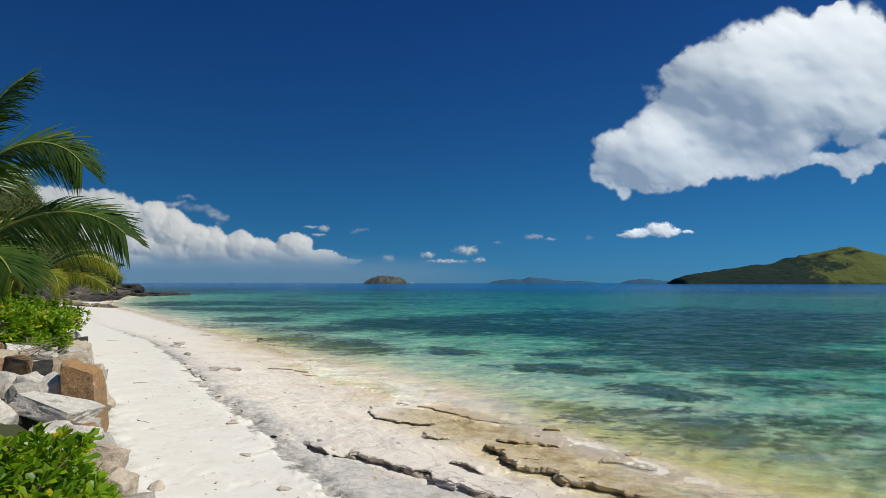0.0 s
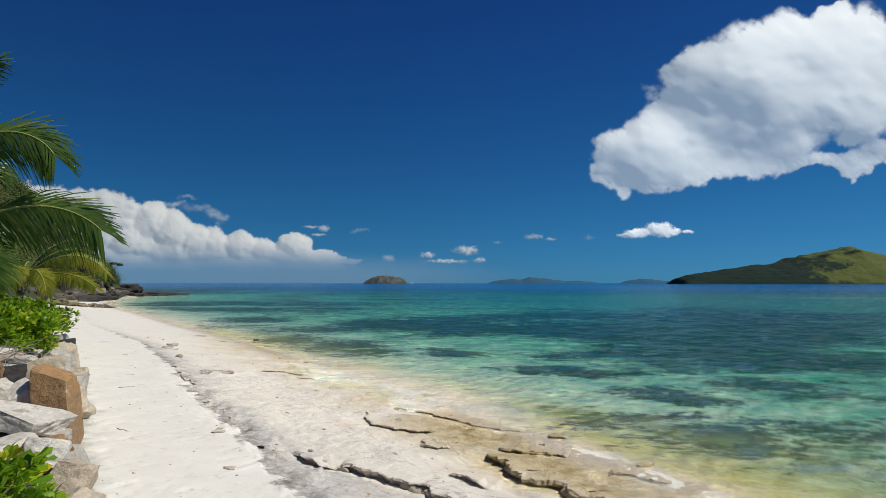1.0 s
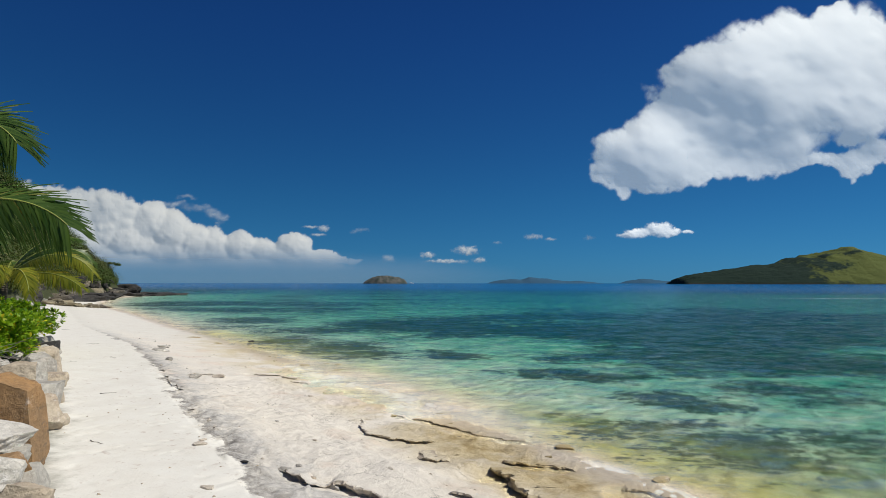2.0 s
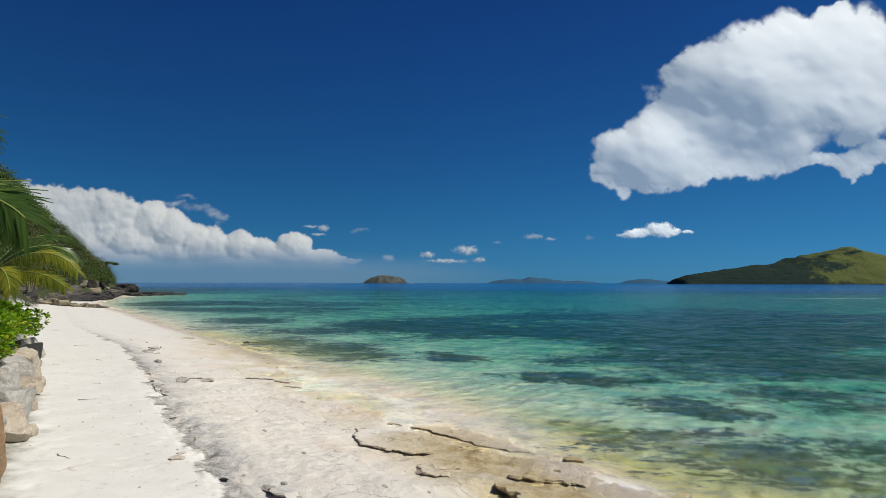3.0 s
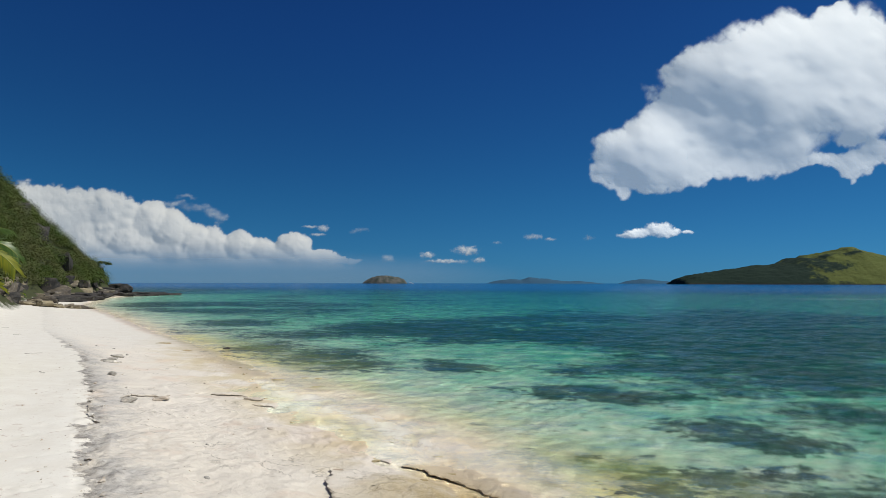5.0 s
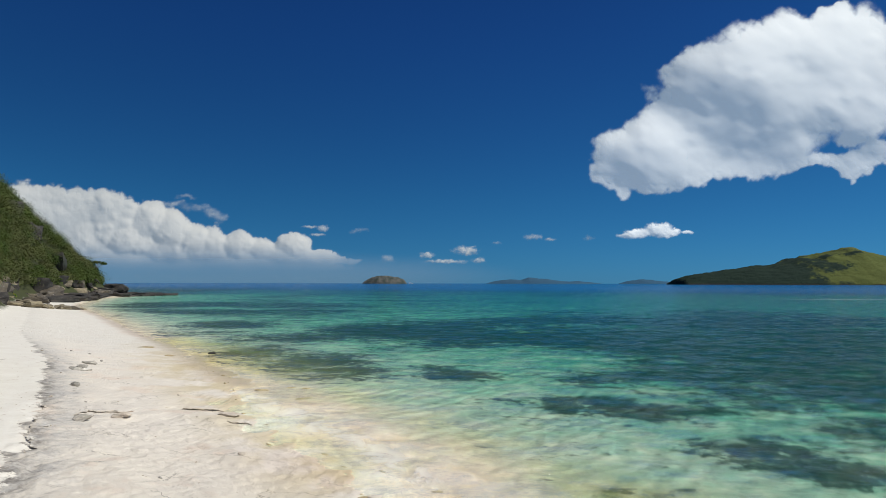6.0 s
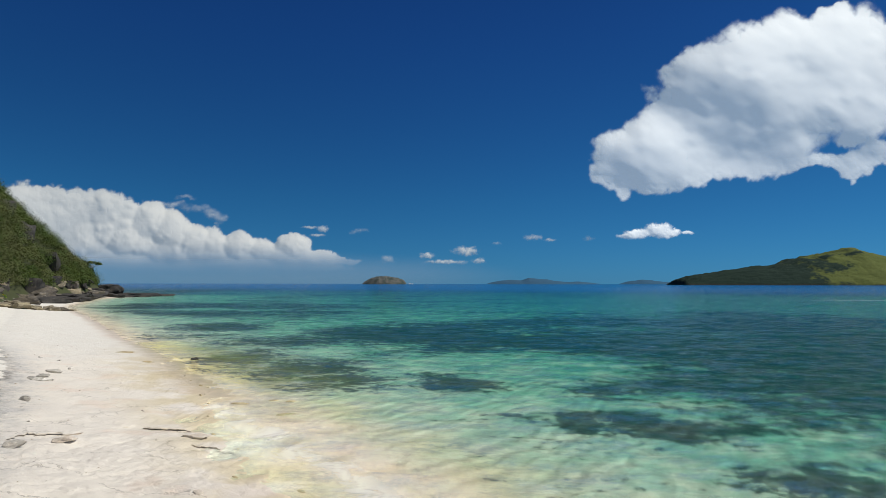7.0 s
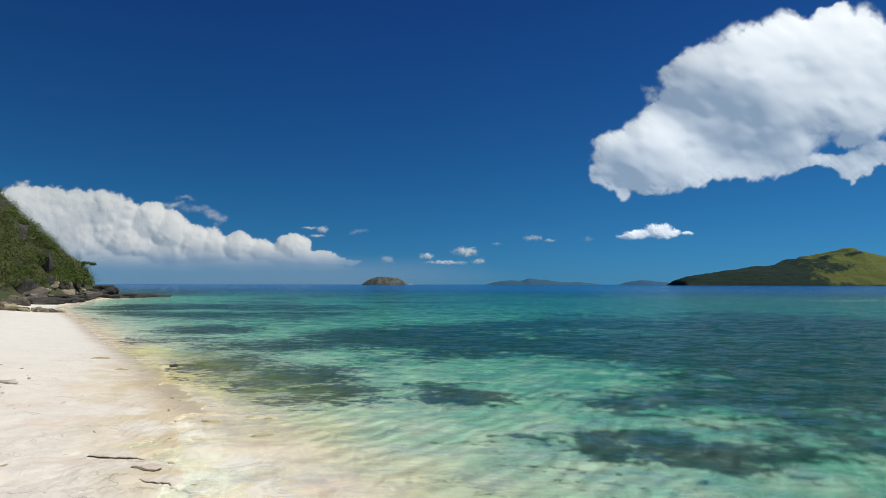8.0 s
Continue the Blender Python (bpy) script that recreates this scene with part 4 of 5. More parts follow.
# ---- palms ----
def frond(root, start, heading, rise, length, droop, seed, material, twist=0.0, leaflet=0.72, pairs=125):
    """One feather frond: an arched rib and two rows of leaflets that hang from it."""
    rng = np.random.default_rng(seed)
    h = radians(heading)
    flat = np.array([math.cos(h), math.sin(h), 0.0])
    side = np.array([-flat[1], flat[0], 0.0])
    n = 24
    pts, p, a = [], np.array(start, float), radians(rise)
    for i in range(n + 1):
        pts.append(p.copy())
        p = p + (flat * math.cos(a) + np.array([0, 0, 1.0]) * math.sin(a)) * length / n
        a -= radians(droop) / n * (0.5 + 1.0 * i / n)
    pts = np.array(pts)
    verts, faces = [], []
    for s in (-1, 1):
        for k in range(pairs):
            t = 0.14 + 0.86 * (k + rng.random() * 0.5) / pairs
            i = min(int(t * n), n - 1)
            o = pts[i] + (pts[i + 1] - pts[i]) * (t * n - i)
            d = pts[i + 1] - pts[i]
            d = d / np.linalg.norm(d)
            up = np.cross(d, side) * -1
            if up[2] < 0:
                up = -up
            across = side * math.cos(radians(twist)) + up * math.sin(radians(twist))
            up = np.cross(d, across) * -1
            if np.dot(up, np.cross(d, side) * -1) < 0:
                up = -up
            ln = leaflet * (0.45 + 0.75 * math.sin(min(1.0, t * 1.05) * math.pi * 0.86 + 0.25)) * rng.uniform(0.85, 1.1)
            out = s * across * (1.0 - 0.35 * t) + d * (0.55 + 0.6 * t) + up * (0.22 + 0.17 * rng.normal())
            out /= np.linalg.norm(out)
            wide = np.cross(out, up)
            wide /= np.linalg.norm(wide)
            b = len(verts)
            fall = rng.uniform(0.12, 0.55)
            for j, (q, w) in enumerate(((0, .008), (.30, .0145), (.68, .011), (1.0, .0015))):
                c = o + out * ln * q - np.array([0, 0, fall * ln * q * q])
                verts += [c - wide * w + up * 0.005, c + wide * w - up * 0.005]
            faces += [(b + 2 * j, b + 2 * j + 1, b + 2 * j + 3, b + 2 * j + 2) for j in range(3)]
    blades = solid("frond", mesh("frond", verts, faces), material, root)
    radii = [0.030 * (1 - 0.85 * i / n) + 0.003 for i in range(n + 1)]
    solid("rib", mesh("rib", *tube(pts, radii, 6)), FROND_RIB, blades)


def palm(name_label, foot, crown, fronds, seed, thick=0.13, leaflet=0.72):
    root = tagged(new("palm_tree"), name_label, "palm tree", group="coconut palms by the beach")
    root.location = foot
    f, c = Vector(foot), Vector(crown)
    path, radii = [], []
    for i in range(15):
        t = i / 14
        q = f.lerp(c, t) + Vector((0.25 * math.sin(t * math.pi), 0, 0)) - f
        path.append(q)
        radii.append(thick * (1.5 - 0.5 * min(1, t * 4)) * (1 - 0.25 * t) * (1.04 if i % 2 else 0.97))
    solid("trunk", mesh("trunk", *tube(path, radii, 12)), PALM_BARK, root)
    for i, (heading, rise, length, droop, mat, *twist) in enumerate(fronds):
        st = (c - f) + Vector((0.08 * math.cos(radians(heading)), 0.08 * math.sin(radians(heading)), 0.05))
        frond(root, st, heading, rise, length, droop, seed * 50 + i, mat, twist[0] if twist else 0.0, leaflet)
    return root


palm("mid-height coconut palm with arching green fronds by the beach", (-9.3, 9.5, height(-9.3, 9.5) - 0.1), (-7.95, 8.9, 4.5), [
    (0, 66, 2.5, 128, PALM_LEAF, 52), (0, 88, 2.35, 58, PALM_LEAF, 50), (130, 45, 2.6, 100, PALM_LEAF), (110, 50, 2.8, 80, PALM_LEAF),
    (160, 30, 3.0, 80, PALM_LEAF), (205, 45, 3.0, 80, PALM_LEAF), (250, 20, 2.6, 80, PALM_LEAF), (300, 75, 2.2, 90, PALM_LEAF), (-60, 5, 1.4, 60, PALM_LEAF)], 1)
palm("low coconut palm with a broad feathery frond over the boulders", (-9.8, 8.4, height(-9.8, 8.4) - 0.1), (-7.75, 8.9, 3.7), [
    (0, 39, 2.75, 86, PALM_LEAF, 52), (100, 45, 2.4, 90, PALM_LEAF), (150, 35, 2.6, 90, PALM_LEAF), (200, 35, 2.6, 90, PALM_LEAF), (-30, 5, 1.6, 50, PALM_LEAF, 30)], 3)
palm("young coconut palm with yellow-tipped drooping fronds", (-16.0, 20.6, height(-16.0, 20.6) - 0.1), (-15.1, 20.3, 3.3), [
    (-5, 42, 3.6, 100, PALM_YELLOW, 30), (-35, 30, 2.6, 110, PALM_YELLOW, 20), (12, 58, 3.2, 118, PALM_LEAF, 30), (70, 50, 3.0, 90, PALM_LEAF), (-60, 45, 2.2, 130, PALM_YELLOW),
    (120, 40, 3.0, 90, PALM_LEAF), (180, 40, 3.2, 90, PALM_LEAF), (240, 35, 3.0, 90, PALM_YELLOW), (285, 30, 2.0, 120, PALM_YELLOW), (-12, 15, 3.2, 52, PALM_YELLOW, 35), (8, 50, 3.0, 105, PALM_YELLOW, 35), (35, 70, 2.8, 90, PALM_LEAF)], 2, leaflet=0.5)


# ---- headland shrubs ----
QUAD_V = np.array([(-.5, 0, 0), (.5, 0, 0), (.32, 1, .12), (-.32, 1, .12)], float)
QUAD_T = np.array([(0, 1, 2), (0, 2, 3)])


def leaf_clumps(centres, radii, per, leaf, seed):
    rng = np.random.default_rng(seed)
    n = len(centres)
    d = rng.normal(size=(n, per, 3))
    d[:, :, 2] = np.abs(d[:, :, 2]) * 1.1 - 0.1
    d /= np.linalg.norm(d, axis=2, keepdims=True)
    at = centres[:, None] + d * (radii[:, None] * rng.uniform(0.55, 1.1, (n, per)))[:, :, None] * np.array([1, 1, 0.85])
    face = d.reshape(-1, 3) + np.array([0, 0, 0.25]) + 0.24 * rng.normal(size=(n * per, 3))
    face /= np.linalg.norm(face, axis=1, keepdims=True)
    along = np.cross(face, rng.normal(size=(n * per, 3)))
    along /= np.linalg.norm(along, axis=1, keepdims=True)
    rot = np.stack([np.cross(along, face), along, face], 2)
    return scatter(QUAD_V, QUAD_T, at.reshape(-1, 3), rot, leaf * rng.uniform(0.5, 1.2, n * per))


rng = np.random.default_rng(5)
N = 9500
sy = rng.uniform(30, 138, N)
sx = wall_line(sy) - 0.9 - rng.random(N) ** 1.3 * 32
sz = land(sx, sy)
bare = fbm(sx * 0.11, sy * 0.11, sz * 0.15, 3, 40)
steep_foot = (wall_line(sy) - sx < 2.0) & (bare > 0.5)
ok = (sz > 1.2) & (bare < 0.58) & ~steep_foot & (sx > -1.02 * sy - 12)
c = np.stack([sx, sy, sz], 1)[ok]
rad = rng.uniform(0.6, 1.9, len(c)) * (0.7 + 0.5 * (fbm(c[:, 0] * 0.2, c[:, 1] * 0.2, 0, 2, 3) > 0))
c[:, 2] += 0.25 * rad
v, f = leaf_clumps(c, rad, 84, 0.19, 6)
tagged(solid("hillside_shrubs", mesh("hillside_shrubs", v, f), HILL_LEAF), "dense green scrub covering the steep headland", "scrub", kind="stuff")


# ---- islands far off ----
m = Nodes("island_cover")
p = m.coords()
grass = m.mix(m.noise(0.012, 6, 0.6, p), (0.065, 0.088, 0.024), (0.125, 0.14, 0.042))
wood = m.mix(m.noise(0.05, 5, 0.7, p), (0.010, 0.022, 0.018), (0.024, 0.042, 0.028))
cover = m.math("ADD", m.attr("woods"), m.math("MULTIPLY", m.math("SUBTRACT", m.noise(0.018, 9, 0.68, p), 0.5), 1.5))
col = m.mix(m.remap(cover, -0.05, 0.12), grass, wood)
col = m.mix(m.remap(m.attr("high"), 0.015, 0.045, 1, 0), col, (0.035, 0.032, 0.025))
ISLAND = m.finish(Base_Color=col, Roughness=0.95, Specular_IOR_Level=0.1, Normal=m.bump(m.noise(0.06, 6, 0.7, p), 0.8, 6.0))
m = Nodes("islet_scrub")
p = m.coords()
ISLET = m.finish(Base_Color=m.mix(m.remap(m.noise(0.05, 7, 0.7, p), 0.4, 0.62), (0.032, 0.046, 0.036), (0.10, 0.098, 0.085)), Roughness=0.95, Normal=m.bump(m.noise(0.09, 6, 0.7, p), 0.8, 5.0))
# distant green hills: the blue of the haze is put into the base colour
m = Nodes("haze_tinted_range")
HAZED_HILL = m.finish(Base_Color=m.mix(m.noise(0.004, 4, 0.5, m.coords()), (0.038, 0.095, 0.155), (0.05, 0.11, 0.17)), Roughness=1.0, Specular_IOR_Level=0.0)


def island(name, x0, x1, y, deep, profile, top, material, label, seed, woods=0.0, nu=160, nv=60):
    """An island whose skyline follows profile (pairs of 0..1 along, 0..1 of top)."""
    u, v = (a.ravel() for a in np.meshgrid(np.linspace(0, 1, nu), np.linspace(0, 1, nv), indexing="ij"))
    px, pz = zip(*profile)
    sky_line = np.interp(u, px, pz)
    x = x0 + (x1 - x0) * u
    width = 1 - np.abs(2 * v - 1)
    gully = fbm(x * 9 / (x1 - x0) * 2, v * 5, 0.0, 5, seed)
    z = top * sky_line * np.sin(np.pi / 2 * np.clip(width * 1.15, 0, 1)) ** 0.9 * (1 + 0.10 * gully * (width < 0.95))
    z += top * 0.02 * fbm(x * 0.05, v * 60, 1.0, 3, seed + 3)
    me = mesh(name, np.stack([x, y + deep * (v - 0.5) * (0.35 + 0.65 * np.sin(np.pi * np.clip(u, 0.02, 0.98))), np.where((width <= 0) | (sky_line <= 0), -3, z)], 1), grid_faces(nu, nv))
    mark(me, "woods", woods + 3.5 * (0.325 + 0.09 * z / top - u) + 0.2 * fbm(u * 4, v * 4, 0, 3, seed + 8))
    mark(me, "high", z / top)
    return tagged(solid(name, me, material), label, "island", kind="structure")


island("backdrop_island", 660, 1700, 1560, 420, [(0, 0), (0.006, 0.13), (0.031, 0.23), (0.100, 0.34), (0.162, 0.43), (0.224, 0.51), (0.278, 0.62), (0.316, 0.69), (0.347, 0.70), (0.378, 0.82), (0.412, 0.92), (0.432, 0.99), (0.448, 1.00), (0.465, 0.96), (0.486, 0.90), (0.525, 0.79), (0.576, 0.64), (.66, .5), (.8, .4), (.92, .2), (1, 0)],
       98, ISLAND, "green grassy island ridge with dark wooded flank", 3)
island("backdrop_islet", -362, -160, 2500, 130, [(0, 0), (.05, .3), (.14, .58), (.27, .85), (.4, 1), (.55, .96), (.7, .86), (.84, .7), (.94, .45), (1, 0)], 36, ISLET, "small rocky scrub-covered islet on the horizon", 4, nu=90, nv=30)
# hazy only by their blue colour, no air lies in front
island("backdrop_range", 269, 994, 3400, 190, [(0, 0), (.06, .3), (.14, .62), (.3, .6), (.36, .95), (.45, .8), (.55, .7), (.66, .35), (.8, .42), (.92, .2), (1, 0)], 39, HAZED_HILL, "hazy blue mountain range on the horizon", 5, nu=120, nv=12)
island("backdrop_ridge", 1087, 1478, 3400, 190, [(0, 0), (.15, .6), (.35, 1), (.5, .9), (.7, .6), (.85, .4), (1, 0)], 27, HAZED_HILL, "hazy blue low ridge on the horizon", 6, nu=80, nv=12)


# ---- stones and bits on the beach ----
def stone(seed, x, y, sx, sy, sz, turn, material, label, sink=0.3):
    me = boulder_mesh(seed, 12, 0.11, 4)
    m4 = pose(0, 0, 0, 0, 0, turn) @ Matrix.Diagonal((sx / 2, sy / 2, sz / 2, 1))
    ob = solid("stone", me, material, m4=Matrix.Translation((x, y, height(x, y) - sink * sz - rest(me, m4))) @ m4)
    return tagged(ob, label, "stone", group="loose stones on the beach")


for k, (x, y, sx, sy, sz, turn, mat, label) in enumerate([
    (-3.03, 8.66, 0.26, 0.13, 0.05, -20, SHELL_ROCK, "flat pale tan stone half buried in sand"),
    (-3.58, 7.02, 0.22, 0.17, 0.13, 30, SHELL_ROCK, "small tan stone on the sand"),
    (-2.06, 7.22, 0.24, 0.12, 0.05, -10, SHELL_ROCK, "flat reddish-brown stone on the sand"),
    (-3.98, 10.55, 0.22, 0.20, 0.05, 0, SHELL_ROCK, "round pale stone sunk in the sand"),
    (-4.05, 10.85, 0.14, 0.10, 0.06, 40, SHELL_ROCK, "small pale stone on the sand"),
    (-2.95, 9.75, 0.16, 0.08, 0.04, 10, DARK_ROCK, "dark sliver of driftwood-like stone on sand"),
    (-11.5, 24.3, 0.45, 0.30, 0.14, 15, PALE_ROCK, "pale grey rock standing proud of the shelf"),
    (-10.4, 31.5, 0.38, 0.30, 0.22, 15, DARK_ROCK, "dark rock at the waterline"),
    (-4.6, 23.4, 0.42, 0.26, 0.12, 60, YELLOW_ROCK, "ochre rock awash at the waterline"),
    (-3.8, 21.7, 0.44, 0.24, 0.12, 20, YELLOW_ROCK, "ochre rock awash at the waterline"),
    (2.35, 12.3, 0.42, 0.24, 0.12, -15, YELLOW_ROCK, "ochre rock awash at the waterline"),
    (3.6, 10.5, 0.36, 0.2, 0.10, 25, YELLOW_ROCK, "ochre rock awash at the waterline"),
    (-11.72, 24.21, 0.75, 0.32, 0.16, -20, GREY_ROCK, "olive-grey weathered rock flush with the shelf"),
    (-12.29, 25.75, 0.50, 0.21, 0.16, 4, GREY_ROCK, "olive-grey weathered rock flush with the shelf"),
    (-9.85, 21.29, 0.35, 0.15, 0.16, -17, GREY_ROCK, "small dark weathered rock on the shelf"),
    (-4.95, 19.33, 0.62, 0.26, 0.13, -10, SHELL_ROCK, "pale slab of broken shelf by the water"),
    (-14.34, 33.33, 0.90, 0.38, 0.13, 0, YELLOW_ROCK, "ochre weathered rock at the waterline"),
    (-11.85, 30.46, 0.60, 0.25, 0.13, 9, YELLOW_ROCK, "ochre weathered rock at the waterline"),
    (-5.29, 22.92, 0.55, 0.23, 0.13, -15, YELLOW_ROCK, "ochre rock awash at the waterline"),
    (-4.06, 23.35, 0.50, 0.21, 0.13, 15, YELLOW_ROCK, "ochre rock awash at the waterline"),
    (-6.73, 18.20, 0.50, 0.21, 0.13, 15, SHELL_ROCK, "low broken rim of limestone on the shelf"),
    (-7.28, 17.62, 0.40, 0.17, 0.16, 15, GREY_ROCK, "low broken rim of limestone on the shelf"),
    (-11.81, 24.68, 0.50, 0.21, 0.16, -19, GREY_ROCK, "grey rock standing proud of the shelf"),
    (-2.35, 9.72, 0.28, 0.16, 0.09, -25, GREY_ROCK, "grey block at the broken ledge"),
    (-1.95, 9.55, 0.22, 0.16, 0.11, 10, TAN_ROCK, "rust-stained block at the broken ledge"),
    (-1.55, 9.42, 0.26, 0.15, 0.09, -35, GREY_ROCK, "grey block at the broken ledge")]):
    stone(400 + k, x, y, sx, sy, sz, turn, mat, label)

CHIPS = [boulder_mesh(500 + k, 11, 0.08, 3) for k in range(6)]
CHIPS = [(me, mat) for me in CHIPS for mat in (GREY_ROCK, SHELL_ROCK, YELLOW_ROCK)]
for k, (me, mat) in enumerate(CHIPS):
    me = me.copy()
    me.materials.append(mat)
    CHIPS[k] = (me, mat)
rnd = random.Random(44)
for k in range(64):
    y = 7.5 + 24 * rnd.random() ** 1.2
    w = rnd.random() ** 1.5 if k % 3 else rnd.uniform(0.75, 1.0)
    x = float(edge(y)) + 0.2 + w * float(shore(y) - edge(y) - 0.5)
    me, mat = CHIPS[rnd.randrange(6) * 3 + (2 if w > 0.7 else rnd.randrange(2))]
    big = rnd.uniform(0.06, 0.24)
    m4 = pose(0, 0, 0, rnd.uniform(-8, 8), rnd.uniform(-8, 8), rnd.uniform(-60, 0)) @ Matrix.Diagonal((big / 2, big * rnd.uniform(0.3, 0.6) / 2, big * 0.13, 1))
    ob = solid("stone", me, None, m4=Matrix.Translation((x, y, height(x, y) - 0.02 * big - 0.35 * big * 0.13 - 0.6 * rest(me, m4))) @ m4)
    hue = {"grey_limestone": "flat grey", "pale_coral_stone": "flat pale tan", "ochre_limestone": "flat ochre"}[mat.name]
    tagged(ob, hue + " chip of limestone lying on the shelf", "stone", group="limestone chips on the shelf")

rng = np.random.default_rng(17)
n = 460
py = 6.0 + 34.0 * rng.random(n) ** 1.7
px = edge(py) + rng.normal(0, 1, n) * 1.4 + np.where(rng.random(n) < 0.35, rng.uniform(0, 4.5, n), 0)
px = np.clip(px, wall_line(py) + 0.3, shore(py) - 0.2)
tet = np.array([(1, 0, 0), (-.5, .85, 0), (-.5, -.85, 0), (0, 0, .8), (0, 0, -.5)], float)
tet_f = np.array([(0, 1, 3), (1, 2, 3), (2, 0, 3), (1, 0, 4), (2, 1, 4), (0, 2, 4)])
up_dirs = np.stack([np.cos(np.arange(n)), np.sin(np.arange(n)), 0.15 * rng.normal(size=n)], 1)
v, f = scatter(tet * np.array([0.6, 1.0, 0.5]), tet_f, np.stack([px, py, land(px, py) + 0.006], 1), frames(up_dirs, np.zeros(n)), 0.010 + 0.028 * rng.random(n) ** 3)
tagged(solid("beach_debris", mesh("beach_debris", v, f, smooth=False), TAN_ROCK), "scattered dark pebbles, shell and coral bits", "debris", kind="stuff")


m = Nodes("bleached_wood")
DRY_WOOD = m.finish(Base_Color=m.mix(m.noise(9, 5, 0.6, m.local()), (0.30, 0.27, 0.24), (0.15, 0.125, 0.105)), Roughness=0.9)


def bent_twig(rnd, length, thick):
    p, a, path = Vector((0, 0, 0)), rnd.uniform(-0.3, 0.3), []
    for i in range(7):
        path.append(p.copy())
        a += rnd.uniform(-0.5, 0.5)
        p = p + Vector((math.cos(a), math.sin(a), rnd.uniform(-0.12, 0.12))) * length / 6
    return tube(path, [thick * (1 - 0.1 * i) for i in range(7)], 5)


rnd = random.Random(31)
for k in range(8):
    y = 10.5 + 26 * (k + rnd.random()) / 8
    x = float(wall_line(y)) + rnd.uniform(0.5, 2.6)
    ob = solid("stick", mesh("stick", *bent_twig(rnd, rnd.uniform(0.25, 0.6), rnd.uniform(0.004, 0.009))), DRY_WOOD, m4=pose(x, y, height(x, y) + 0.01, 0, 0, rnd.uniform(-40, 40)))
    tagged(ob, "thin dry stick lying on the sand", "stick", group="sticks along the strand line")
for k in range(5):
    tangle = tagged(new("brushwood"), "tangle of dry grey branches between boulders and shrubs", "branches", group="dry branches on the bank")
    y = 9.6 + 1.7 * k
    tangle.location = (float(wall_line(y)) - 1.5, y, 1.35 + 0.05 * k)
    for q in range(14):
        v, f = bent_twig(rnd, rnd.uniform(0.5, 1.1), rnd.uniform(0.006, 0.013))
        turn = np.array(pose(rnd.uniform(-0.5, 0.5), rnd.uniform(-0.5, 0.5), rnd.uniform(0.0, 0.35), rnd.uniform(-25, 25), rnd.uniform(-25, 25), rnd.uniform(0, 360)))
        solid("branch", mesh("branch", v @ turn[:3, :3].T + turn[:3, 3], f), DRY_WOOD, tangle)


m = Nodes("sun_bleached_wood")
WHITE_WOOD = m.finish(Base_Color=m.mix(m.noise(6, 5, 0.6, m.local()), (0.74, 0.72, 0.67), (0.58, 0.55, 0.50)), Roughness=0.85)
snag = tagged(new("dead_branch"), "white sun-bleached dead branch upright among the shrubs", "branch")
snag.location = (-62.6, 85.0, 2.3)
solid("stem", mesh("snag_stem", *tube([(0, 0, -0.6), (0.05, 0, 0.5), (-0.02, 0, 1.2), (0.10, 0, 1.9), (0.05, 0, 2.5)], [0.11, 0.10, 0.085, 0.06, 0.025], 7)), WHITE_WOOD, snag)
solid("side_branch", mesh("snag_side", *tube([(-0.01, 0, 1.1), (0.25, 0, 1.35), (0.32, 0, 1.8)], [0.05, 0.04, 0.02], 6)), WHITE_WOOD, snag)


# ---- rocks along the headland ----
KHAKI_ROCK = rock_material("khaki_sandstone", (0.34, 0.29, 0.19), (0.22, 0.19, 0.14), (0.40, 0.35, 0.25), scale=0.7, lichen=0.35)
LOOSE = [boulder_mesh(200 + k, 11, 0.12, 4, 0.60, 1) for k in range(7)]


def loose_rock(k, x, y, sx, sy, sz, turn, tilt, material, name, label, group, sink=0.2):
    me = LOOSE[k % 7]
    if material.name not in [q.name for q in me.materials]:
        me = me.copy()
        me.materials.clear()
        me.materials.append(material)
    m4 = pose(0, 0, 0, tilt, 0, turn) @ Matrix.Diagonal((sx / 2, sy / 2, sz / 2, 1))
    low = rest(me, m4)
    ground_z = max(height(x, y), -0.4)
    ob = solid(name, me, None, m4=Matrix.Translation((x, y, ground_z - sink * sz - low)) @ m4)
    return tagged(ob, label, "rock", group=group)


rnd = random.Random(8)
for k in range(46):
    t = k / 45
    x, y = -42.8 - 11.0 * t + rnd.gauss(0, 0.6), 68.6 + 1.5 * t + rnd.gauss(0, 1.3)
    big = rnd.uniform(0.8, 2.3) * (0.75 + 0.35 * t)
    loose_rock(k, x, y, 1.4 * big, 1.3 * big * rnd.uniform(0.7, 1), big * rnd.uniform(0.35, 0.6), rnd.uniform(0, 360), rnd.uniform(-15, 15), (KHAKI_ROCK, CLIFF_ROCK, KHAKI_ROCK, KHAKI_ROCK)[k % 4],
               "rock", "broken brown rock in a low pile on sand", "rock pile on the sand")
SPIT = [(-59, 92), (-63, 102), (-69.5, 114), (-73, 124), (-73.5, 133), (-71.8, 141), (-70, 147.5)]
for k in range(64):
    t = (k + rnd.random()) / 64 * (len(SPIT) - 1)
    i = min(int(t), len(SPIT) - 2)
    x, y = (SPIT[i][a] + (SPIT[i + 1][a] - SPIT[i][a]) * (t - i) + rnd.gauss(0, 0.8) for a in (0, 1))
    big = rnd.uniform(1.6, 4.2)
    loose_rock(k + 3, x, y, big * 1.5, big, big * rnd.uniform(0.3, 0.42), rnd.uniform(-30, 60) + 30, rnd.uniform(-8, 8), DARK_ROCK, "reef_rock", "wet black rock in a low spit at the waterline", "black rock spit", sink=0.1)
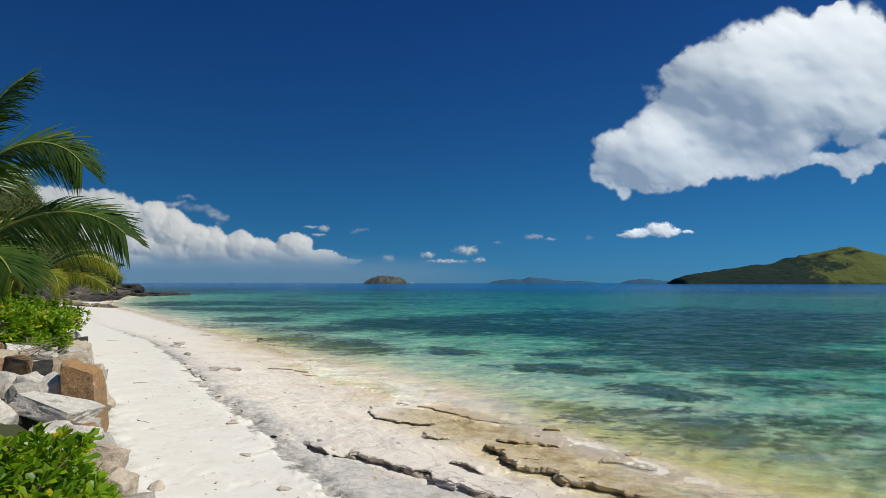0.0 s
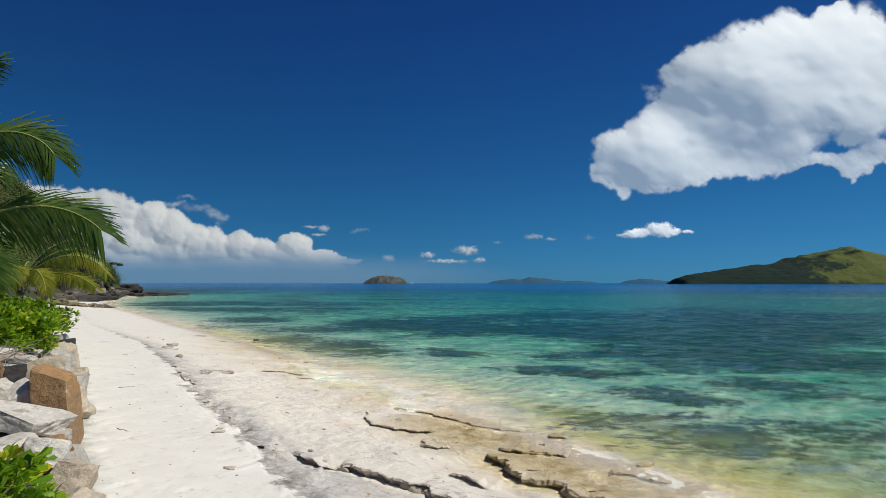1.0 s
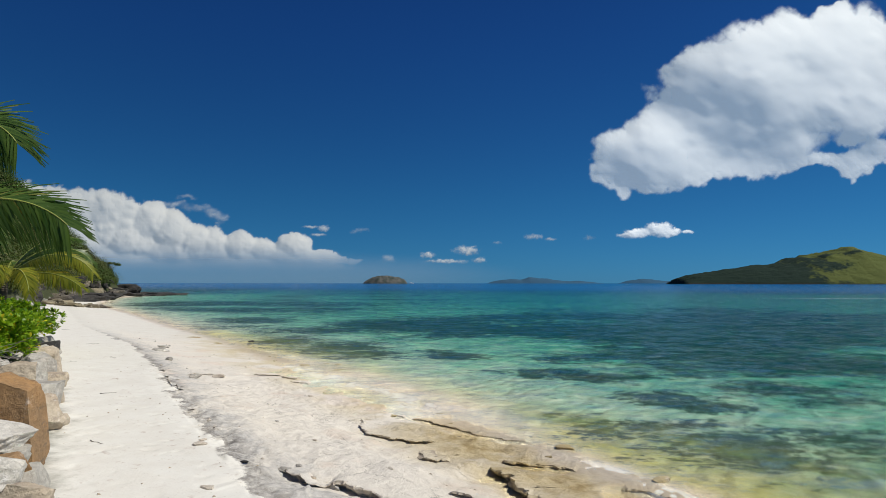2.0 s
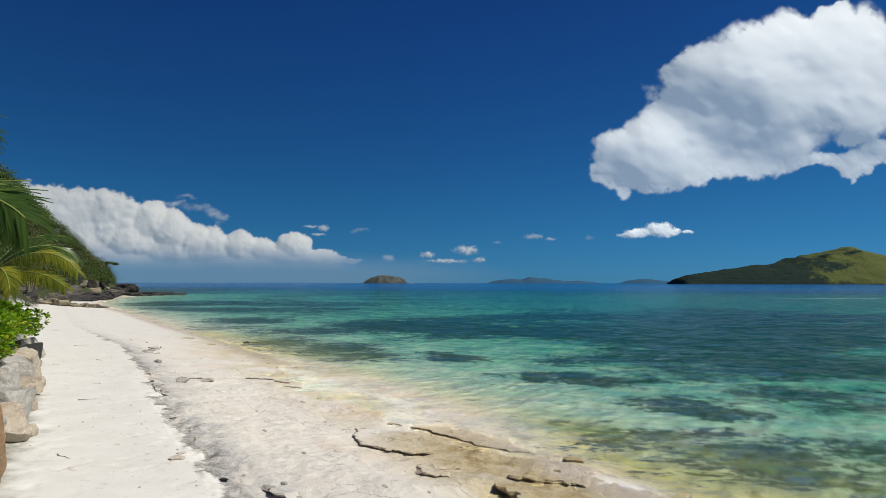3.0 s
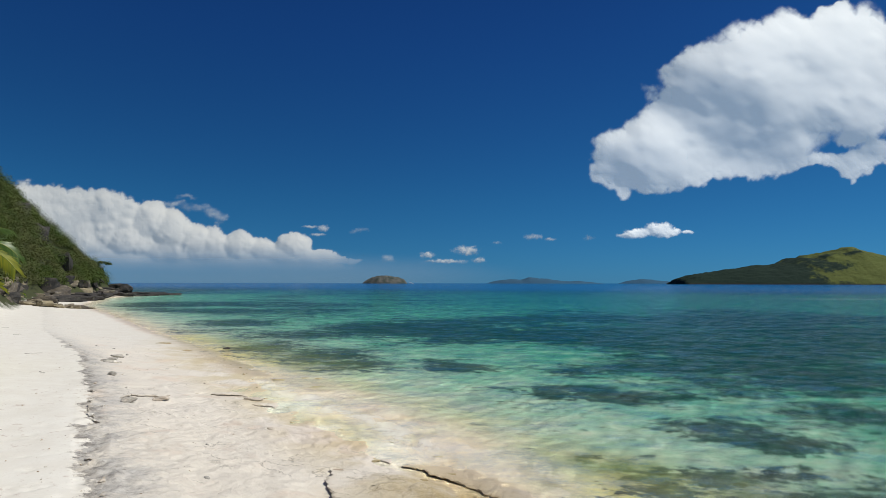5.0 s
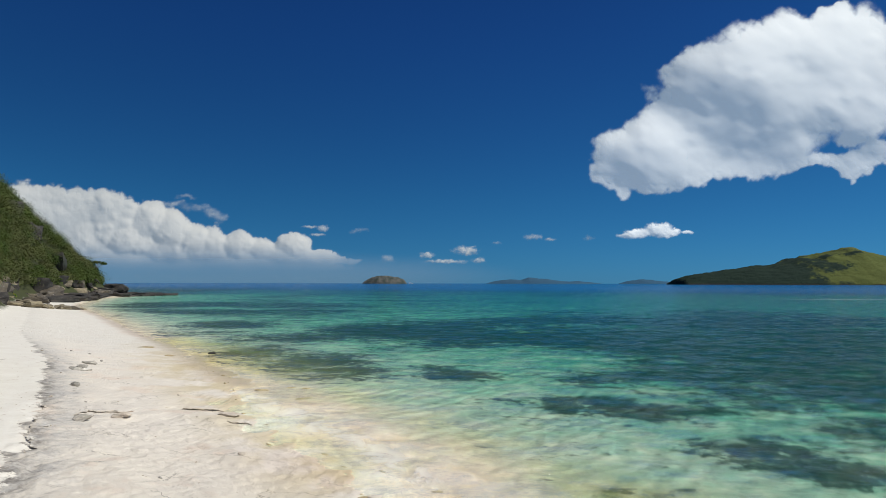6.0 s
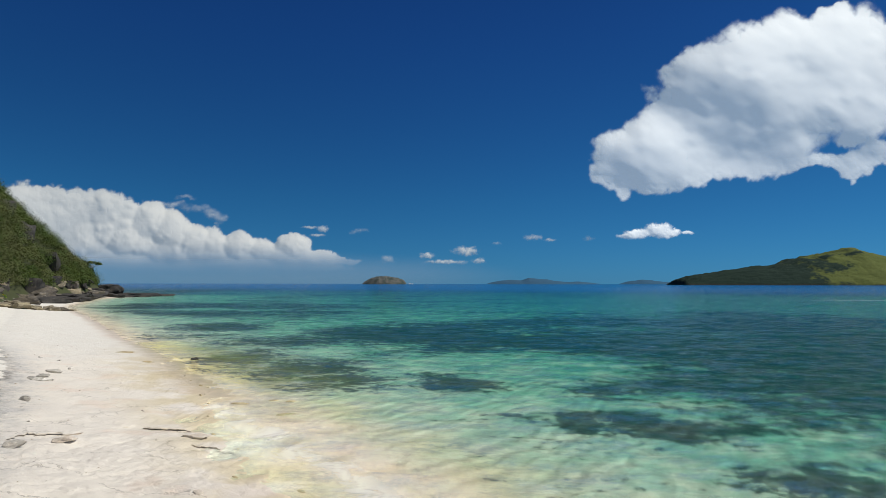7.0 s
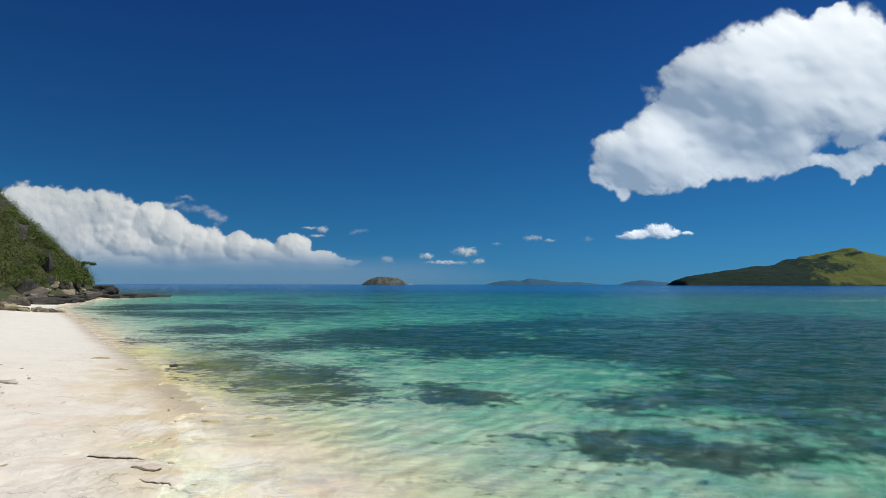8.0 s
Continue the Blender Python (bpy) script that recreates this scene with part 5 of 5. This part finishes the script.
for k, (x, y, sx, sy, sz, turn, tilt, mat, label) in enumerate([
    (-76.0, 133.0, 11, 6, 4.2, -25, 8, DARK_ROCK, "large dark outcrop at the tip of the headland"),
    (-64.6, 97.5, 8.5, 4.0, 3.6, -38, 24, CLIFF_ROCK, "big tilted grey slab rock below the cliff"),
    (-68.0, 99.0, 5.0, 4.0, 4.2, 20, -10, DARK_ROCK, "dark hollowed rock below the cliff"),
    (-75.0, 113.0, 5.0, 4.0, 5.6, 10, 25, DARK_ROCK, "dark weathered cliff rock in the scrub"),
    (-75.8, 107.0, 5.6, 4.0, 6.4, 40, -25, DARK_ROCK, "dark weathered cliff rock in the scrub"),
    (-77.4, 104.0, 5.0, 4.6, 5.2, 70, 20, DARK_ROCK, "dark cliff rock in the scrub"),
    (-67.6, 104.0, 4.0, 3.0, 2.2, 15, 0, CLIFF_ROCK, "brown rock at the foot of the cliff"),
    (-61.0, 91.0, 4.0, 3.0, 2.0, 55, 6, CLIFF_ROCK, "brown rock at the foot of the cliff"),
    (-57.0, 84.0, 4.2, 3.0, 1.7, 15, -8, CLIFF_ROCK, "brown rock at the foot of the cliff"),
    (-71.6, 122.0, 4.5, 3.0, 2.4, 80, 10, CLIFF_ROCK, "brown rock at the foot of the cliff")]):
    loose_rock(k, x, y, sx, sy, sz, turn, tilt, mat, "cliff_rock", label, "headland rocks", sink=0.5 if "scrub" in label else 0.2)

for k in range(58):
    y = 58 + 70 * (k + rnd.random()) / 58
    x = float(wall_line(y)) + rnd.uniform(-1.2, 1.0)
    big = rnd.uniform(1.2, 3.2)
    loose_rock(k + 1, x, y, big * 1.3, big, big * rnd.uniform(0.6, 1.0), rnd.uniform(0, 360), rnd.uniform(-20, 20), (CLIFF_ROCK, DARK_ROCK, KHAKI_ROCK)[k % 3], "cliff_rock", "broken rock along the foot of the cliff", "headland rocks")

# the lone tree that leans out at the headland's tip
tree = tagged(new("tree"), "small flat-topped tree leaning from the headland's tip", "tree")
tree.scale = (0.8, 0.8, 0.8)
tree.location = (-76.9, 127.5, height(-76.9, 127.5) - 1.0)
solid("trunk", mesh("tree_trunk", *join([tube([(0, 0, 0), (0.4, 0, 1.2), (0.7, 0, 2.3), (1.4, 0, 3.2)], [0.16, 0.12, 0.10, 0.05], 7), tube([(0.6, 0, 2.0), (1.5, 0.3, 2.6), (2.6, 0.4, 3.0)], [0.08, 0.06, 0.03], 6),
                                        tube([(0.5, 0, 1.7), (0.1, -0.4, 2.6), (-0.5, -0.6, 3.1)], [0.08, 0.05, 0.03], 6)])), TWIG, tree)
tc = np.array([(0.4, 0, 3.5), (1.5, 0.2, 3.5), (2.6, 0.4, 3.3), (-0.6, -0.5, 3.2), (3.2, 0.1, 3.1), (1.0, -0.6, 3.6), (2.0, 0.8, 3.2)])
solid("crown", mesh("tree_crown", *leaf_clumps(tc, np.array([.7, .7, .75, .55, .5, .6, .5]), 120, 0.22, 9)), HILL_LEAF, tree)


# ---- clouds, kilometres off ----
def vapour_material(name, colour, glow_tint, lit):
    """Cloud: dense vapour scatters like chalk, thin vapour lets light through; an emission is added to stand for
    scattered light and haze in front.
    """
    m = Nodes(name)
    white = m.put("ShaderNodeBsdfDiffuse", {"Color": colour, "Normal": m.bump(m.attr("heap"), 1.0, 1.0)})
    thin = m.put("ShaderNodeBsdfTranslucent", {"Color": (0.86, 0.87, 0.88)})
    vap = m.put("ShaderNodeMixShader", {0: m.remap(m.attr("body"), 0.0, 0.8, 0.5, 0.12), 1: white.outputs[0], 2: thin.outputs[0]})
    # even glow added over the whole cloud, lifts its shaded parts
    fill_glow = m.put("ShaderNodeEmission", {"Color": glow_tint, "Strength": lit})
    vap = m.put("ShaderNodeAddShader", {0: vap.outputs[0], 1: fill_glow.outputs[0]})
    whole = m.put("ShaderNodeMixShader", {0: m.attr("vapour"), 1: m.put("ShaderNodeBsdfTransparent").outputs[0], 2: vap.outputs[0]})
    m.l.new(whole.outputs[0], m.out.inputs[0])
    return m.mat


CLOUD = vapour_material("cloud_vapour", (0.76, 0.77, 0.75), (0.80, 0.93, 1.0), 0.27)
# far clouds: haze put in as a dimmer base colour under the same glow
FAR_CLOUD = vapour_material("cloud_vapour_far", (0.40, 0.385, 0.35), (0.84, 0.95, 1.0), 0.27)


def blur(a, sigma):
    """A soft blur of a grid, sigma in cells."""
    k = np.arange(-int(3 * sigma) - 1, int(3 * sigma) + 2)
    w = np.exp(-0.5 * (k / sigma) ** 2)
    w /= w.sum()
    for ax in (0, 1):
        pad = [(0, 0), (0, 0)]
        pad[ax] = (len(k) // 2, len(k) // 2)
        b = np.pad(a, pad)
        a = sum(wk * np.take(b, range(i, i + a.shape[ax]), axis=ax) for i, wk in enumerate(w))
    return a


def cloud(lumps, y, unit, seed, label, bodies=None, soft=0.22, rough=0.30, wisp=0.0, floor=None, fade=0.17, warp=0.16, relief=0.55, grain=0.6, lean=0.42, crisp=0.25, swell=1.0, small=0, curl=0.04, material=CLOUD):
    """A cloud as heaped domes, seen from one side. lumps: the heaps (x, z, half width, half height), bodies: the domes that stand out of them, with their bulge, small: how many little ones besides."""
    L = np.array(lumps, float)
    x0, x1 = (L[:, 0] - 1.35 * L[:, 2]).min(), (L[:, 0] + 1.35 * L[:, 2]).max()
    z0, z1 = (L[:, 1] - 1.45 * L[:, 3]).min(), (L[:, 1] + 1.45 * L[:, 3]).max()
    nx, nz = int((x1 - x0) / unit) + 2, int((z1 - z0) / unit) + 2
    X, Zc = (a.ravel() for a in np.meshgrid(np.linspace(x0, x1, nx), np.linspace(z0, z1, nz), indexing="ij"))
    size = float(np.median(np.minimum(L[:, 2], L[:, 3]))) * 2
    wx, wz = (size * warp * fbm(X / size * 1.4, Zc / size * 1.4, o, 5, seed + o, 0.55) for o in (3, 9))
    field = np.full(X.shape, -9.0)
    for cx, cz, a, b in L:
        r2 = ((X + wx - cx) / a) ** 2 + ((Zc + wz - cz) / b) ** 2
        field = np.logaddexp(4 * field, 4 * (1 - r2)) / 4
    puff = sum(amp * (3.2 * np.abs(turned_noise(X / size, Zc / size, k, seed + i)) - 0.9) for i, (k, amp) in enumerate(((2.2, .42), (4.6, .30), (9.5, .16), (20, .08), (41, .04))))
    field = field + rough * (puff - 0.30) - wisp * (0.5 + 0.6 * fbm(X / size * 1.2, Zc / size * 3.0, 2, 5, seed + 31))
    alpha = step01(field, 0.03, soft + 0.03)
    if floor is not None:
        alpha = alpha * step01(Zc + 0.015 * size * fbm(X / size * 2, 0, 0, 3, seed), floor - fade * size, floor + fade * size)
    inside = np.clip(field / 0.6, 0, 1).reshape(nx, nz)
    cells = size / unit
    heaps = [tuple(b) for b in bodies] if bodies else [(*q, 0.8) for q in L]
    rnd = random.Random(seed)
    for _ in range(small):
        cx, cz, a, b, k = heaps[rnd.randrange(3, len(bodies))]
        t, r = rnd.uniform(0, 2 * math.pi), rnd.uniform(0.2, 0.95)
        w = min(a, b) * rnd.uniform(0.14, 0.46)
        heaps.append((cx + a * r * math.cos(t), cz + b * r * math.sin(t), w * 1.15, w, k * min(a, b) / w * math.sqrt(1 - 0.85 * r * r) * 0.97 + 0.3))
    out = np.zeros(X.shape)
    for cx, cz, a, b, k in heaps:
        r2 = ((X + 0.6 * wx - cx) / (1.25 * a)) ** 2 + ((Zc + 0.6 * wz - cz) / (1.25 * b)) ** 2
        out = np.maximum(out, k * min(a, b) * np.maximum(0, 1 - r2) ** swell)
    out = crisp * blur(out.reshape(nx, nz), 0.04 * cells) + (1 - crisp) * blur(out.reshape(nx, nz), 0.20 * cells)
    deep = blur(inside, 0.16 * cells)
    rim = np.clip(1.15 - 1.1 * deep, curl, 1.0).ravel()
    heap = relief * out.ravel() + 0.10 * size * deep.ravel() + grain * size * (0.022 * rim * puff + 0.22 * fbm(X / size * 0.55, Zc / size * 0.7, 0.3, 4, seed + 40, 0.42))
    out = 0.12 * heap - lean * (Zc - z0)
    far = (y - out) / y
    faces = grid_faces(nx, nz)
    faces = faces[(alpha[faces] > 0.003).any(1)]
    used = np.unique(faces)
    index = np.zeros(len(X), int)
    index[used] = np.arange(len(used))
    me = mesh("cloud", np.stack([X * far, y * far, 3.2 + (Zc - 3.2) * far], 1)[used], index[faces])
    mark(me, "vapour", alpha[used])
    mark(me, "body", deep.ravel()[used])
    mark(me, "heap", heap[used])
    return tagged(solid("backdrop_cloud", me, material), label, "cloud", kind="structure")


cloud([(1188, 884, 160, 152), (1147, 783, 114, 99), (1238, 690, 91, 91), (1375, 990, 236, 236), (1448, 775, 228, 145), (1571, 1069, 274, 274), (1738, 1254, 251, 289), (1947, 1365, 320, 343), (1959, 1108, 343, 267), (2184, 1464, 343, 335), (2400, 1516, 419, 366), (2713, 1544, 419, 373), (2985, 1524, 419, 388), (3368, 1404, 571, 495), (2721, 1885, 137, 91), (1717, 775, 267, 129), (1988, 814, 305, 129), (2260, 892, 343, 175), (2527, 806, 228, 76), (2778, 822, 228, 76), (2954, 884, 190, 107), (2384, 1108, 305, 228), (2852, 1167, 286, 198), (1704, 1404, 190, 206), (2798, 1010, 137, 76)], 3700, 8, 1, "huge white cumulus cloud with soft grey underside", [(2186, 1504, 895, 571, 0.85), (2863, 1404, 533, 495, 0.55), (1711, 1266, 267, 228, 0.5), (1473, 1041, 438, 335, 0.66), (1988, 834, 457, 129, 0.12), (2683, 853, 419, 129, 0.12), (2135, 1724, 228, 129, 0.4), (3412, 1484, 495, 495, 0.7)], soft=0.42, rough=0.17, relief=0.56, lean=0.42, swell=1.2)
cloud([(-3667, 484, 397, 304), (-3234, 506, 327, 276), (-2974, 528, 327, 228), (-2713, 532, 280, 209), (-2516, 502, 196, 228), (-2268, 493, 149, 162), (-2110, 419, 177, 162), (-1903, 327, 168, 133), (-1751, 319, 112, 124), (-1555, 293, 140, 114), (-1382, 267, 131, 86), (-1135, 306, 140, 114), (-1208, 223, 140, 67), (-969, 215, 187, 62), (-774, 176, 177, 29), (-2878, 310, 700, 181), (-2096, 245, 607, 114), (-1532, 197, 420, 62), (-2700, 150, 1300, 190), (-1500, 110, 900, 110)],
      4200, 7, 2, "long bank of towering white cumulus on the horizon", [(-3667, 484, 367, 277, 0.45), (-3237, 572, 389, 207, 0.42), (-2846, 594, 346, 173, 0.48), (-2540, 563, 195, 173, 0.62), (-2268, 484, 130, 138, 0.8), (-2101, 406, 138, 121, 0.85), (-1903, 319, 130, 95, 0.85), (-1751, 310, 86, 86, 0.8), (-1555, 293, 104, 82, 0.8), (-1381, 258, 104, 56, 0.7), (-1135, 301, 112, 86, 0.8), (-1208, 219, 112, 48, 0.7), (-969, 210, 130, 48, 0.7), (-2749, 354, 173, 112, 0.75), (-2599, 397, 112, 104, 0.8), (-2424, 354, 121, 104, 0.85), (-2293, 310, 104, 86, 0.8), (-2096, 267, 173, 86, 0.75), (-1814, 232, 147, 61, 0.7)], soft=0.28, rough=0.20, floor=200, fade=0.5, small=230, curl=0.45, crisp=0.9, warp=0.10, relief=0.55, lean=0.55, swell=0.7, material=FAR_CLOUD)
# horizon haze stood in for by one flat, half-clear, faintly glowing sheet
cloud([(-2350, 60, 2000, 300), (-900, 40, 1700, 190)], 3900, 20, 12, "pale hazy layer of vapour low on the horizon", soft=3.0, rough=0.0, relief=0.0, grain=0.0, lean=0.0, warp=0.02, material=FAR_CLOUD)
cloud([(-2282, 662, 206, 37), (-2069, 629, 187, 47), (-1912, 576, 122, 56), (-1836, 539, 84, 56), (-2142, 714, 112, 23)], 4550, 5, 3, "thin wispy cloud streak above the cloud bank", wisp=0.35, soft=2.0, rough=0.12, material=FAR_CLOUD)
cloud([(1072, 278, 111, 34), (1184, 303, 83, 46), (1004, 266, 62, 22), (1243, 278, 68, 28), (1339, 281, 43, 12)], 3000, 3, 4, "small flat-based white cumulus puff", floor=250, soft=0.7, rough=0.22)
cloud([(201, 280, 153, 48), (311, 199, 72, 34), (29, 185, 249, 24), (-125, 237, 96, 29)], 4650, 5, 5, "small ragged white cumulus low over the horizon", soft=1.3, wisp=0.2, material=FAR_CLOUD)
cloud([(-460, 204, 67, 38)], 4650, 5, 6, "faint low cloud puff over the horizon", soft=2.2, material=FAR_CLOUD)
cloud([(748, 379, 97, 32), (887, 360, 56, 19)], 4500, 5, 7, "small flat cloud scrap", soft=1.8, material=FAR_CLOUD)
cloud([(1203, 374, 65, 23)], 4500, 4, 8, "tiny faint cloud scrap", soft=2.4, material=FAR_CLOUD)
cloud([(-1089, 463, 83, 14), (-977, 449, 60, 32), (-1022, 397, 79, 19)], 4500, 4, 9, "small torn cloud scrap", soft=1.4, rough=0.2, material=FAR_CLOUD)
cloud([(446, 332, 51, 19)], 4500, 4, 10, "tiny faint cloud scrap", soft=2.8, material=FAR_CLOUD)
cloud([(-670, 435, 102, 23), (-739, 416, 46, 28)], 4500, 4, 11, "tiny faint cloud scrap", soft=3.0, wisp=0.2, material=FAR_CLOUD)


# ---- a boat by the islet ----
boat = tagged(new("boat"), "small white motor cruiser lying off the islet", "boat")
boat.location = (-138, 2400, 0)
bm = bmesh.new()
ring = [(-11, 0), (-10.5, -2.6), (2, -3.0), (8, -2.0), (12, 0), (8, 2.0), (2, 3.0), (-10.5, 2.6)]
low = [bm.verts.new((x * 0.92, y * 0.7, -0.6)) for x, y in ring]
top = [bm.verts.new((x, y, 2.2 + 0.6 * (x > 5))) for x, y in ring]
for i in range(8):
    bm.faces.new((low[i], low[(i + 1) % 8], top[(i + 1) % 8], top[i]))
bm.faces.new(top)
me = bpy.data.meshes.new("hull")
bm.to_mesh(me)
bm.free()
m = Nodes("boat_paint")
BOAT = m.finish(Base_Color=m.mix(m.noise(0.4, 4), (0.80, 0.80, 0.78), (0.70, 0.71, 0.71)), Roughness=0.4)
solid("hull", me, BOAT, boat)
bm = bmesh.new()
bmesh.ops.create_cube(bm, size=1, matrix=Matrix.Translation((-1.5, 0, 3.5)) @ Matrix.Diagonal((10, 4, 2.6, 1)))
bmesh.ops.bevel(bm, geom=bm.edges[:], offset=0.4, segments=2, affect="EDGES")
me = bpy.data.meshes.new("cabin")
bm.to_mesh(me)
bm.free()
solid("cabin", me, BOAT, boat)
